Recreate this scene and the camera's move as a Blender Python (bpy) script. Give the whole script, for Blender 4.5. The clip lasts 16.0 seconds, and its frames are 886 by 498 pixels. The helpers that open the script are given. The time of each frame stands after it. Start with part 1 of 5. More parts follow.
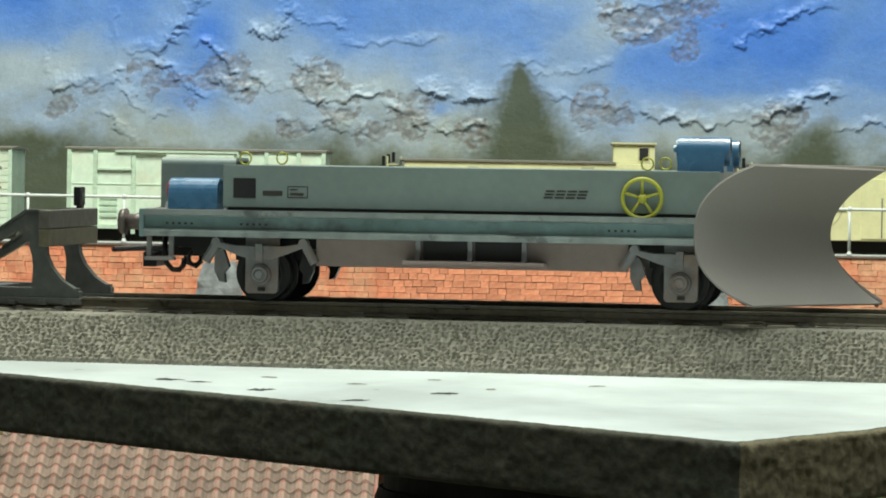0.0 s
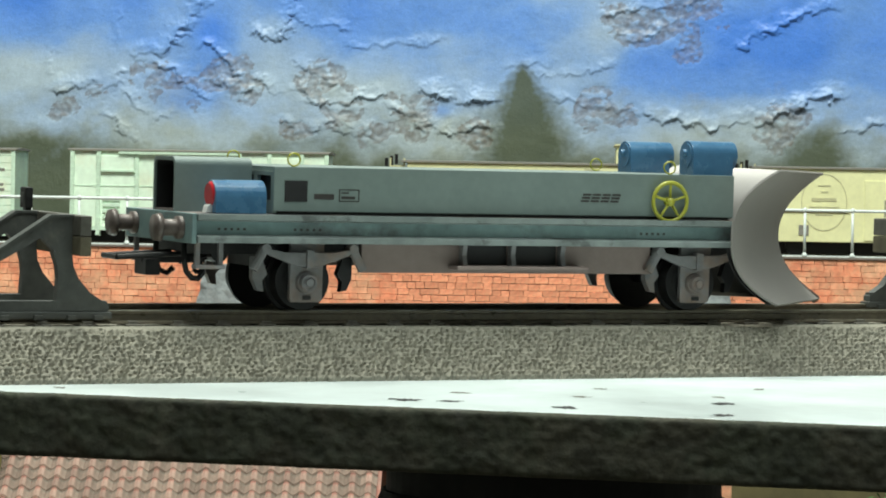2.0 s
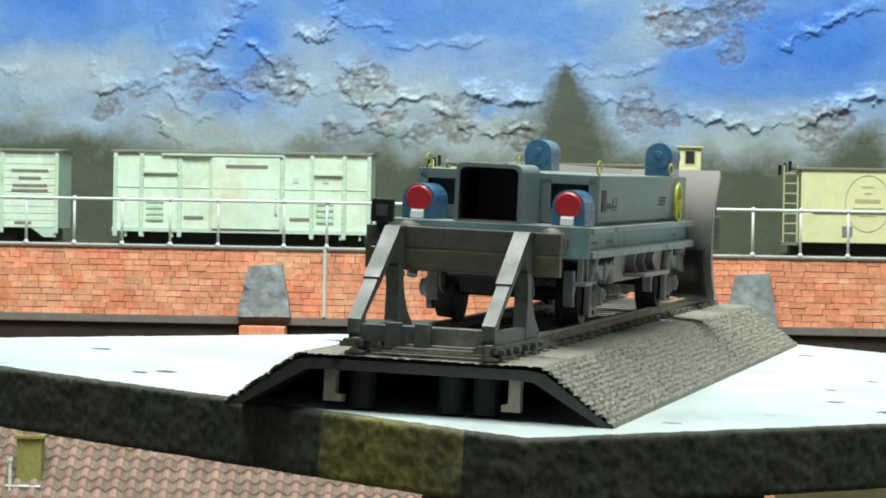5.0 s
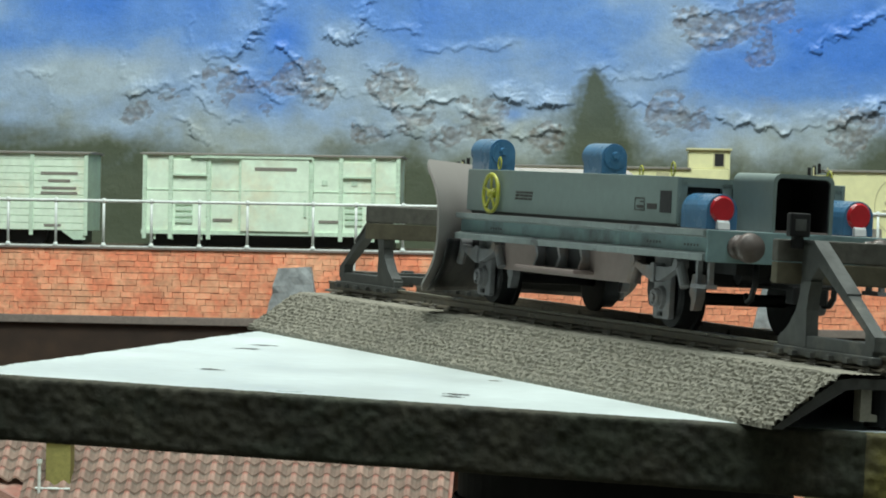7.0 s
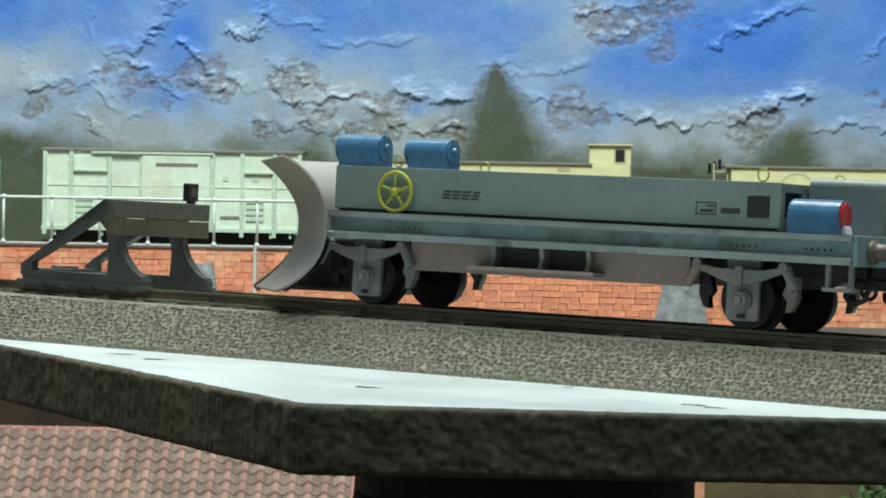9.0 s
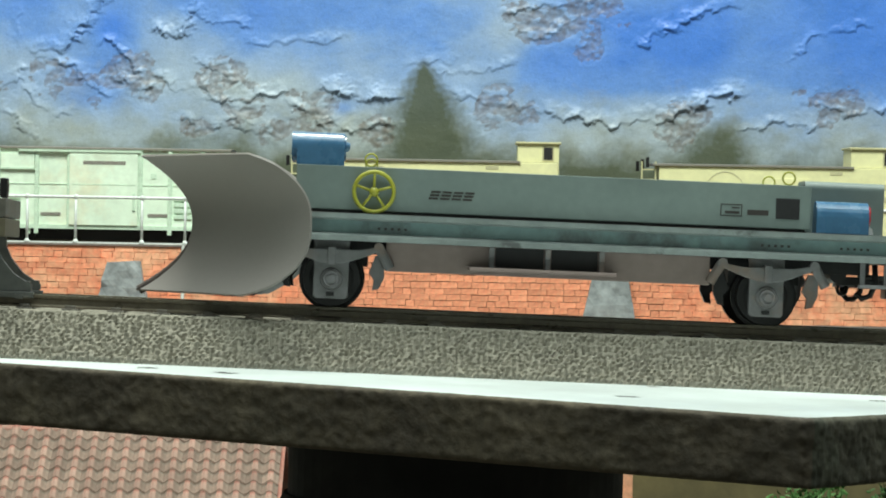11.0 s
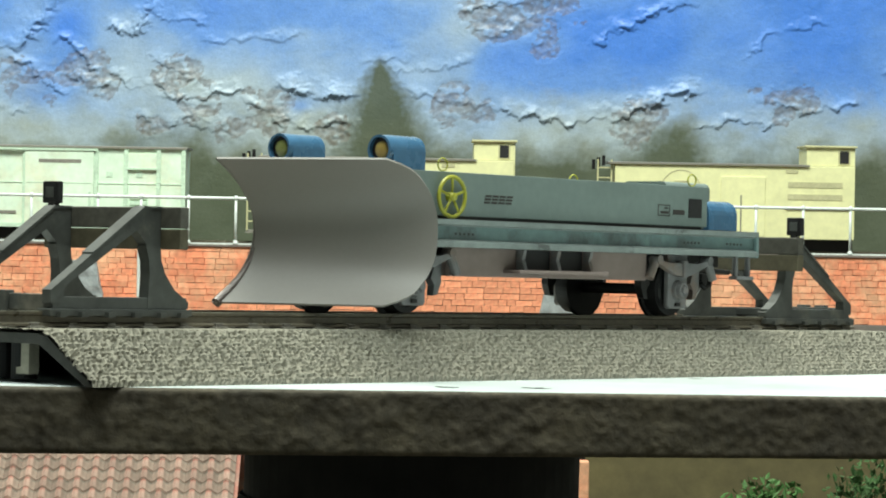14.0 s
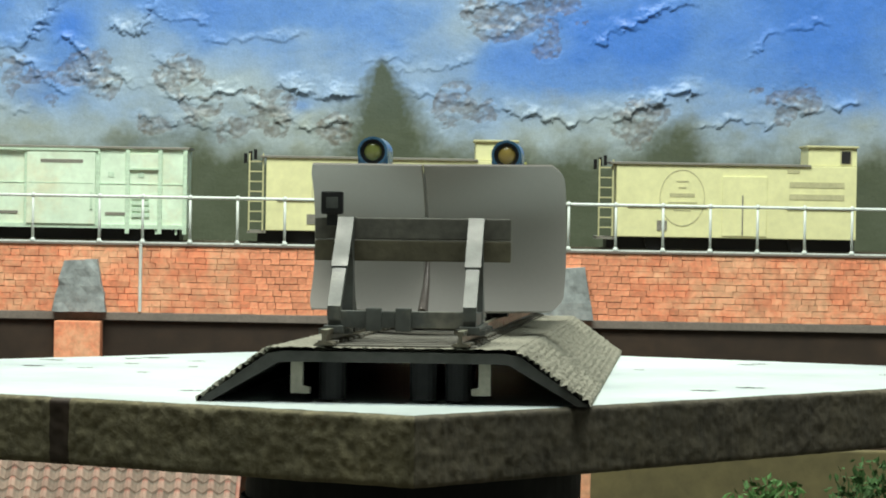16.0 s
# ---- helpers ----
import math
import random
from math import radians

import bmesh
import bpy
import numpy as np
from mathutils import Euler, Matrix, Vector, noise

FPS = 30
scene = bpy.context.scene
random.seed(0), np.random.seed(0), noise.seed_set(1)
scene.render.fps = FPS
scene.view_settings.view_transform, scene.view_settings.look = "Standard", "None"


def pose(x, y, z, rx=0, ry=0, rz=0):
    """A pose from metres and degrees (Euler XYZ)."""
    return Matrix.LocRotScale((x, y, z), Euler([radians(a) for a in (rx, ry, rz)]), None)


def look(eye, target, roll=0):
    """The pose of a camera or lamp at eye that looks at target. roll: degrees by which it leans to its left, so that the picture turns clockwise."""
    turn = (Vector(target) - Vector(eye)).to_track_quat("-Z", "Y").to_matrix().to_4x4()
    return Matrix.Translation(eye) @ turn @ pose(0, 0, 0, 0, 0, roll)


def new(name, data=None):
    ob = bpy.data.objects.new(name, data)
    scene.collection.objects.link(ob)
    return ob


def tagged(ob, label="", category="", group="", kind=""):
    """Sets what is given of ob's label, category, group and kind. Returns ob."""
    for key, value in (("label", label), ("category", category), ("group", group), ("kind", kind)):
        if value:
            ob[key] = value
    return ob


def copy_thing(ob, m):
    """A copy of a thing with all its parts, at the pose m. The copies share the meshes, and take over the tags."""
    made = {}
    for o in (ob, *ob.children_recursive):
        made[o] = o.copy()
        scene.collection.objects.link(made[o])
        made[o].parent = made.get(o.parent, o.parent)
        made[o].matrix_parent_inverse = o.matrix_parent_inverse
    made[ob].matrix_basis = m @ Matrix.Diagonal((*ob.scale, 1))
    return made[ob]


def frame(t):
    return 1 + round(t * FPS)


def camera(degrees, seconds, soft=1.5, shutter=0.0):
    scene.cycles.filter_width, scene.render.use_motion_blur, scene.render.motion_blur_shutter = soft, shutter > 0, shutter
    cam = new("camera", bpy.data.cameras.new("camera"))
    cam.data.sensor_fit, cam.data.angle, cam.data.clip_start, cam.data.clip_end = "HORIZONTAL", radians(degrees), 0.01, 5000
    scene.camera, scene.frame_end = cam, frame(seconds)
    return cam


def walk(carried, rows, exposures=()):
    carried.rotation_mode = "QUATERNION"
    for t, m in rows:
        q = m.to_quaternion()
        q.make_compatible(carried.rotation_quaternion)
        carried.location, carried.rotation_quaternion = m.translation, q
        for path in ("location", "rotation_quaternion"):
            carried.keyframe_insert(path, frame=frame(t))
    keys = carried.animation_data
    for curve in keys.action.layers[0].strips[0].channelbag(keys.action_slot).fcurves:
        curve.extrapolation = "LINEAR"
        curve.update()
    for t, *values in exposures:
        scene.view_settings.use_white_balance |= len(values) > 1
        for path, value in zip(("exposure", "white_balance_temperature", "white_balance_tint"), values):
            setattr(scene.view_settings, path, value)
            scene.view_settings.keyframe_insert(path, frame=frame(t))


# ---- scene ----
# ---------- camera: a fixed stand, panned by hand ----------
cam = camera(15.89, 16.0, soft=1.9)
# seconds, height in mm, pitch, yaw
PAN = [(0, 24.89, -0.824, 2.084), (0.5, 24.91, -0.81, 2.108), (1, 25.09, -0.802, 2.061), (1.5, 25.08, -0.801, 2.092),
       (2, 25.03, -0.799, 2.139), (2.5, 25.05, -0.8, 2.139), (3, 24.96, -0.796, 2.17), (3.5, 25.02, -0.798, 2.42),
       (4, 25.1, -0.802, 2.717), (6.5, 25.48, -0.788, 3.139), (7, 25.39, -0.768, 3.436), (7.5, 25.41, -0.769, 3.467),
       (8, 25.52, -0.789, 3.224), (8.5, 25.82, -0.818, 2.451), (9, 26.16, -0.85, 1.655), (9.5, 26.32, -0.873, 1.17),
       (12, 26.51, -0.881, 0.14), (12.5, 26.75, -0.892, 0.054), (13, 26.93, -0.915, -0.203), (13.5, 27.15, -0.934, -0.43),
       (14, 27.19, -0.935, -0.43), (14.5, 27.2, -0.944, -0.406), (15, 27.28, -0.947, -0.391), (15.5, 27.44, -0.954, -0.398),
       (16, 27.57, -0.952, -0.399)]
EYE_Y = -0.49766
walk(cam, [(t, pose(0, EYE_Y, h * 0.001, 90 + p, 0, y) @ pose(0, 0, 0, 0, 0, 1.0)) for t, h, p, y in PAN],
     exposures=[(0, -0.26, 6900, 10), (1.5, -0.18, 6800, 10), (3, -0.04, 6450, 10), (3.5, 0.06, 6400, 10), (4, 0.1, 6350, 10), (6.5, -0.44, 6450, 10), (7, -0.42, 6400, 10), (8, -0.44, 6400, 10), (9, -0.34, 6350, 10), (9.5, -0.28, 6350, 10), (12, -0.06, 6850, 8), (13.5, 0.03, 6800, 8), (15, 0.05, 6700, 8), (16, -0.16, 6800, 8)])

# ---------- light: a long lamp over the layout, daylight in the room, an added overhead fill ---
world = bpy.data.worlds.new("room_daylight")
scene.world = world
world.use_nodes = True
world.node_tree.nodes["Background"].inputs[0].default_value = (0.62, 0.74, 0.72, 1)
world.node_tree.nodes["Background"].inputs[1].default_value = 0.26
lamp_data = bpy.data.lights.new("layout_lamp", "AREA")
lamp_data.shape, lamp_data.size, lamp_data.size_y = "RECTANGLE", 0.5, 0.16
lamp_data.energy, lamp_data.color = 11.0, (0.95, 1.0, 0.9)
lamp = new("layout_lamp", lamp_data)
lamp.matrix_world = look((-0.12, 0.26, 0.85), (-0.02, 0.42, 0))
# large unseen fill, added overhead to soften and brighten the camera-facing sides
top_fill_data = bpy.data.lights.new("skylight", "AREA")
top_fill_data.shape, top_fill_data.size, top_fill_data.size_y = "RECTANGLE", 1.3, 0.7
top_fill_data.energy, top_fill_data.color = 20.0, (0.88, 1.0, 0.96)
top_fill = new("skylight", top_fill_data)
top_fill.matrix_world = look((0.1, -0.3, 1.25), (0.05, 0.2, 0))

# ---------- the turning board's rows ----------
MM = 0.001
TURN = [(0, -7.8), (0.5, 1.2), (1, 9.9), (1.5, 18.1), (2, 27.6), (2.5, 35.9), (3, 45.0), (3.5, 53.7), (4, 62.3), (4.5, 71.2),
        (5, 80.2), (5.5, 89.3), (6, 98.3), (6.5, 107.3), (7, 115.5), (7.5, 123.7), (8, 132.4), (8.5, 140.3), (9, 148.8),
        (9.5, 157.4), (10, 165.7), (10.5, 173.9), (11, 182.0), (11.5, 190.0), (12, 197.9), (12.5, 205.5), (13, 213.3),
        (13.5, 221.2), (14, 229.6), (14.5, 238.6), (15, 247.8), (15.5, 256.0), (16, 265.3)]
# the axis leans a little; the board is not quite square to it
LEAN = pose(0, EYE_Y, 0.02607, 0, 0, 2.4) @ pose(0, 0, 0, 0, 0.74, 0) @ pose(0, 0, 0, 0, 0, -2.4) @ pose(0, -EYE_Y, -0.02607)
SQUARE = pose(0, 0, 0, 1.1, -0.78, 0)
TRACK_Y = 5.14  # the track's centre beside the axis, mm


def board_rows(local):
    return [(t, LEAN @ pose(0, 0, 0, 0, 0, a) @ SQUARE @ local) for t, a in TURN]


# ---------- small tools ----------
def mesh_of(name, bm, material, smooth=False):
    for v in bm.verts:
        v.co *= MM
    me = bpy.data.meshes.new(name)
    bm.to_mesh(me)
    bm.free()
    if smooth:
        for p in me.polygons:
            p.use_smooth = True
    for m in material if isinstance(material, (list, tuple)) else [material]:
        me.materials.append(m)
    return me


def part(name, bm, material, parent, label="", smooth=False):
    ob = new(name, mesh_of(name, bm, material, smooth))
    ob.parent = parent
    if label:
        tagged(ob, label)
    return ob


def thing(name, label, category, bm=None, material=None, group="", kind="", smooth=False):
    ob = new(name, mesh_of(name, bm, material, smooth) if bm else None)
    return tagged(ob, label, category, group, kind)


def box(bm, x0, x1, y0, y1, z0, z1, bevel=0.0):
    r = bmesh.ops.create_cube(bm, size=1.0)
    vs = r["verts"]
    for v in vs:
        v.co = Vector(((x0 + x1) / 2 + v.co.x * (x1 - x0), (y0 + y1) / 2 + v.co.y * (y1 - y0), (z0 + z1) / 2 + v.co.z * (z1 - z0)))
    if bevel:
        es = list({e for v in vs for e in v.link_edges})
        bmesh.ops.bevel(bm, geom=es, offset=bevel, segments=2, affect="EDGES", profile=0.6)
    return bm


def new_box(*a, **k):
    return box(bmesh.new(), *a, **k)


def rod(bm, a, b, r, seg=12, r2=None):
    a, b = Vector(a), Vector(b)
    d = b - a
    m = Matrix.Translation((a + b) / 2) @ d.to_track_quat("Z", "Y").to_matrix().to_4x4()
    bmesh.ops.create_cone(bm, cap_ends=True, segments=seg, radius1=r, radius2=r if r2 is None else r2, depth=d.length, matrix=m)
    return bm


def prism(bm, outline, axis, lo, hi, bevel=0.0):
    """Extrude a closed outline (pairs) along an axis: 'y' takes (x, z), 'x' takes (y, z), 'z' takes (x, y)."""
    put = {"y": lambda p, w: (p[0], w, p[1]), "x": lambda p, w: (w, p[0], p[1]), "z": lambda p, w: (p[0], p[1], w)}[axis]
    a = [bm.verts.new(put(p, lo)) for p in outline]
    b = [bm.verts.new(put(p, hi)) for p in outline]
    n = len(outline)
    fs = [bm.faces.new(a[::-1]), bm.faces.new(b)]
    for i in range(n):
        fs.append(bm.faces.new((a[i], a[(i + 1) % n], b[(i + 1) % n], b[i])))
    bmesh.ops.recalc_face_normals(bm, faces=fs)
    if bevel:
        es = list({e for f in fs for e in f.edges})
        bmesh.ops.bevel(bm, geom=es, offset=bevel, segments=2, affect="EDGES", profile=0.6)
    return bm


def arch(w, h, n=10):
    """Outline of a block with a round top: half width w, height h."""
    pts = [(-w, 0), (w, 0)]
    for i in range(n + 1):
        a = math.pi * i / n
        pts.append((w * math.cos(a), h - w + w * math.sin(a)))
    return pts


def ring(bm, centre, axis, r, wire, seg=20, side=6):
    c, ax = Vector(centre), Vector(axis).normalized()
    q = ax.to_track_quat("Z", "Y").to_matrix()
    rows = []
    for i in range(seg):
        a = 2 * math.pi * i / seg
        d = q @ Vector((math.cos(a), math.sin(a), 0))
        rows.append([bm.verts.new(c + d * (r + wire * math.cos(2 * math.pi * j / side)) + ax * (wire * math.sin(2 * math.pi * j / side))) for j in range(side)])
    for i in range(seg):
        for j in range(side):
            bm.faces.new((rows[i][j], rows[(i + 1) % seg][j], rows[(i + 1) % seg][(j + 1) % side], rows[i][(j + 1) % side]))
    bmesh.ops.recalc_face_normals(bm, faces=bm.faces)
    return bm


# ---------- materials ----------
def mat(name, colour, rough=0.6, metal=0.0, grain=900, vary=0.12, stain=120, stain_vary=0.12, bump=0.15, second=None, second_at=0.6, random=0.0, coat=0.0, edge=0.12, island=0.0):
    """A surface with fine grain and larger stains; second: a colour that shows in patches; random: change from piece to piece."""
    m = bpy.data.materials.new(name)
    m.use_nodes = True
    nt = m.node_tree
    n, li = nt.nodes, nt.links
    bs = n["Principled BSDF"]
    tc = n.new("ShaderNodeTexCoord")

    def noise_tex(scale, detail, rough_=0.6):
        k = n.new("ShaderNodeTexNoise")
        k.inputs["Scale"].default_value, k.inputs["Detail"].default_value, k.inputs["Roughness"].default_value = scale, detail, rough_
        li.new(tc.outputs["Object"], k.inputs["Vector"])
        return k

    def ramp(src, a, b, lo, hi):
        k = n.new("ShaderNodeMapRange")
        for i, v in zip((1, 2, 3, 4), (a, b, lo, hi)):
            k.inputs[i].default_value = v
        li.new(src, k.inputs[0])
        return k.outputs[0]

    def mul(x, y):
        k = n.new("ShaderNodeMath")
        k.operation = "MULTIPLY"
        li.new(x, k.inputs[0])
        li.new(y, k.inputs[1])
        return k.outputs[0]

    g, s = noise_tex(grain, 4), noise_tex(stain, 5)
    val = mul(ramp(g.outputs[0], 0.3, 0.7, 1 - vary, 1 + vary), ramp(s.outputs[0], 0.3, 0.7, 1 - stain_vary, 1 + stain_vary))
    if random:
        oi = n.new("ShaderNodeObjectInfo")
        val = mul(val, ramp(oi.outputs["Random"], 0, 1, 1 - random, 1 + random))
    if island:
        ge = n.new("ShaderNodeNewGeometry")
        val = mul(val, ramp(ge.outputs["Random Per Island"], 0, 1, 1 - island, 1 + island))
    mix = n.new("ShaderNodeMix")
    mix.data_type = "RGBA"
    mix.inputs[6].default_value = (*colour, 1)
    mix.inputs[7].default_value = (*(second or colour), 1)
    mix.inputs[0].default_value = 0
    if second:
        s2 = noise_tex(stain * 0.6, 6, 0.65)
        li.new(ramp(s2.outputs[0], second_at - edge / 2, second_at + edge / 2, 0, 1), mix.inputs[0])
    hsv = n.new("ShaderNodeHueSaturation")
    li.new(mix.outputs[2], hsv.inputs["Color"])
    li.new(val, hsv.inputs["Value"])
    li.new(hsv.outputs[0], bs.inputs["Base Color"])
    li.new(ramp(s.outputs[0], 0.3, 0.7, max(rough - 0.1, 0.02), min(rough + 0.12, 1)), bs.inputs["Roughness"])
    bs.inputs["Metallic"].default_value = metal
    bs.inputs["Coat Weight"].default_value = coat
    if bump:
        b = n.new("ShaderNodeBump")
        b.inputs["Strength"].default_value, b.inputs["Distance"].default_value = bump, 0.0004
        li.new(g.outputs[0], b.inputs["Height"])
        li.new(b.outputs[0], bs.inputs["Normal"])
    return m


M_ROOM = mat("bounce_room_plaster", (0.5, 0.51, 0.49), 0.8, grain=60, vary=0.04, stain=6, stain_vary=0.08, bump=0.1)
M_BODY = mat("grey_green_body_paint", (0.205, 0.262, 0.25), 0.45, grain=700, vary=0.05, stain=60, stain_vary=0.1, bump=0.05)
M_SOLE = mat("weathered_teal_beam", (0.19, 0.285, 0.29), 0.45, grain=500, vary=0.1, stain=110, stain_vary=0.2, bump=0.1, second=(0.11, 0.13, 0.135), second_at=0.55)
M_UNDER = mat("dusty_grey_plastic", (0.22, 0.22, 0.23), 0.55, grain=600, vary=0.12, stain=120, stain_vary=0.2, bump=0.15, second=(0.27, 0.2, 0.17), second_at=0.54)
M_SKIRT = mat("brown_grey_skirt", (0.28, 0.215, 0.2), 0.5, grain=500, vary=0.08, stain=70, stain_vary=0.12, bump=0.08)
M_BLACK = mat("black_plastic", (0.012, 0.012, 0.013), 0.4, vary=0.2, bump=0.1)
M_WHEEL = mat("blackened_wheel", (0.007, 0.007, 0.008), 0.6, metal=0.0, bump=0.1)
M_BLUE = mat("blue_lamp_paint", (0.06, 0.175, 0.32), 0.28, grain=800, vary=0.06, stain=200, stain_vary=0.12, bump=0.05, coat=0.3)
M_YELLOW = mat("yellow_paint", (0.42, 0.42, 0.05), 0.4, vary=0.08, bump=0.05)
M_PLOUGH = mat("pale_grey_sheet", (0.265, 0.245, 0.23), 0.44, grain=1500, vary=0.02, stain=30, stain_vary=0.03, bump=0.02)
# dark panels and chips; also black sheets that paint shade into openings
M_DARKPANEL_SHADE = mat("dark_panel_and_shade", (0.02, 0.02, 0.022), 0.5, bump=0.05)
M_MARK = mat("dark_print", (0.05, 0.044, 0.042), 0.5, bump=0.0)
M_RED = mat("red_lens", (0.55, 0.02, 0.03), 0.15, vary=0.05, bump=0.0, coat=0.6)
M_WHITE = mat("white_plastic", (0.75, 0.77, 0.76), 0.35, vary=0.05, bump=0.02)
M_AMBER = mat("amber_lens", (0.42, 0.3, 0.08), 0.15, vary=0.08, bump=0.0, coat=0.8)
M_STEEL = mat("worn_steel", (0.135, 0.11, 0.1), 0.4, metal=0.2, vary=0.15, bump=0.1)
M_RAILHEAD = mat("worn_rail_head", (0.3, 0.29, 0.22), 0.4, metal=0.3, grain=900, vary=0.15, stain=200, stain_vary=0.25, bump=0.1)
M_RAIL = mat("dull_rail", (0.14, 0.122, 0.09), 0.35, metal=0.25, grain=900, vary=0.2, stain=200, stain_vary=0.25, bump=0.15)
M_TIE = mat("sleeper_brown", (0.15, 0.14, 0.12), 0.75, vary=0.25, bump=0.4)
M_BED = mat("grey_ballast", (0.25, 0.236, 0.19), 0.85, grain=1000, vary=0.16, stain=260, stain_vary=0.1, bump=0.4)
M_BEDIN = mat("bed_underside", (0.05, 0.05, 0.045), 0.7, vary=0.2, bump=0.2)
M_STOP = mat("dark_grey_stop", (0.085, 0.09, 0.085), 0.5, grain=500, vary=0.2, stain=150, stain_vary=0.25, bump=0.2, second=(0.19, 0.18, 0.15), second_at=0.6)
M_PLANKLOW = mat("worn_brown_timber", (0.115, 0.1, 0.064), 0.65, grain=600, vary=0.2, stain=90, stain_vary=0.25, bump=0.25)
M_PLANK = mat("stained_timber", (0.1, 0.095, 0.08), 0.6, grain=600, vary=0.25, stain=120, stain_vary=0.2, bump=0.25, random=0.25)
M_TOP = mat("white_painted_top", (0.6, 0.67, 0.67), 0.35, grain=300, vary=0.05, stain=18, stain_vary=0.16, bump=0.2, second=(0.12, 0.125, 0.12), second_at=0.73, edge=0.03)
M_EDGE = mat("rough_board_edge", (0.06, 0.057, 0.041), 0.9, grain=700, vary=0.35, stain=160, stain_vary=0.3, bump=0.5, second=(0.048, 0.052, 0.036), second_at=0.52)
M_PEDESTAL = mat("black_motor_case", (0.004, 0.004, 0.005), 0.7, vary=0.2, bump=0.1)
M_BRICK = mat("orange_brick", (0.86, 0.3, 0.165), 0.8, grain=500, vary=0.16, stain=150, stain_vary=0.14, bump=0.4, second=(0.88, 0.45, 0.27), second_at=0.52, random=0.15, edge=0.2)
M_BRICK_RUN = mat("orange_brick_run", (0.86, 0.3, 0.165), 0.8, grain=500, vary=0.16, stain=150, stain_vary=0.14, bump=0.4, second=(0.88, 0.45, 0.27), second_at=0.52, island=0.15, edge=0.2)
M_JOINT = mat("brown_joint", (0.2, 0.085, 0.055), 0.9, vary=0.2, bump=0.3)
M_STONE = mat("grey_stone", (0.3, 0.33, 0.34), 0.85, grain=300, vary=0.25, stain=120, stain_vary=0.3, bump=0.8)
M_RAILING = mat("silver_railing", (0.72, 0.78, 0.76), 0.35, metal=0.0, vary=0.1, bump=0.05)
M_MINT = mat("mint_car_side", (0.74, 0.9, 0.74), 0.6, grain=400, vary=0.06, stain=80, stain_vary=0.1, bump=0.1, second=(0.72, 0.76, 0.58), second_at=0.6, edge=0.2)
M_MINTFRAME = mat("mint_car_frame", (0.58, 0.75, 0.6), 0.6, vary=0.1, bump=0.1)
M_CREAM = mat("cream_car_side", (0.8, 0.79, 0.45), 0.6, grain=400, vary=0.05, stain=80, stain_vary=0.08, bump=0.1)
M_CREAMFRAME = mat("cream_car_trim", (0.56, 0.54, 0.31), 0.6, vary=0.1, bump=0.1)
M_ROOFGREY = mat("brown_grey_car_roof", (0.23, 0.22, 0.19), 0.7, vary=0.15, bump=0.2)
M_EARTH = mat("dark_earth", (0.06, 0.055, 0.04), 0.95, grain=300, vary=0.4, stain=60, stain_vary=0.4, bump=0.8)
M_FASCIA = mat("dark_brown_board", (0.036, 0.021, 0.013), 0.7, grain=120, vary=0.2, stain=30, stain_vary=0.35, bump=0.3)
M_LEDGE = mat("grey_ledge", (0.2, 0.17, 0.15), 0.8, vary=0.15, bump=0.2)
M_TILE = mat("red_roof_tile", (0.31, 0.125, 0.095), 0.8, grain=500, vary=0.15, stain=90, stain_vary=0.2, bump=0.3, second=(0.3, 0.22, 0.18), second_at=0.55, edge=0.2, random=0.22)
M_TILEGREY = mat("grey_tile_hollow", (0.14, 0.125, 0.1), 0.85, grain=500, vary=0.15, stain=90, stain_vary=0.2, bump=0.3, second=(0.27, 0.18, 0.145), second_at=0.55, edge=0.2, random=0.2)
M_OLIVE = mat("olive_render", (0.27, 0.25, 0.08), 0.8, vary=0.15, bump=0.3)
M_POT = mat("clay_pot", (0.36, 0.2, 0.17), 0.8, vary=0.15, bump=0.2)
M_LEAF = mat("shrub_leaf", (0.05, 0.13, 0.03), 0.7, vary=0.3, bump=0.3, random=0.3)
M_SMEAR = mat("yellow_smeared_edge", (0.13, 0.115, 0.07), 0.85, grain=520, vary=0.4, stain=90, stain_vary=0.3, bump=0.8, second=(0.26, 0.23, 0.05), second_at=0.52, edge=0.25)
M_EDGEBROWN = mat("tan_board_edge", (0.17, 0.145, 0.085), 0.9, grain=700, vary=0.3, stain=60, stain_vary=0.25, bump=0.8, second=(0.115, 0.1, 0.06), second_at=0.5, edge=0.35)
M_EDGEDARK = mat("dark_brown_board_edge", (0.072, 0.06, 0.044), 0.9, grain=650, vary=0.3, stain=70, stain_vary=0.3, bump=0.6, second=(0.12, 0.1, 0.066), second_at=0.56, edge=0.3)
M_OLIVEDARK = mat("olive_brown_render", (0.135, 0.112, 0.05), 0.85, grain=200, vary=0.15, stain=30, stain_vary=0.25, bump=0.3)
M_FADED = mat("faded_print", (0.52, 0.5, 0.3), 0.6, bump=0.0)
M_FLANGE = mat("grey_beam_flange", (0.25, 0.29, 0.285), 0.5, grain=500, vary=0.12, stain=160, stain_vary=0.2, bump=0.12, second=(0.12, 0.13, 0.13), second_at=0.6, edge=0.06)
M_GREENLENS = mat("green_lens", (0.25, 0.28, 0.08), 0.15, vary=0.08, bump=0.0, coat=0.8)

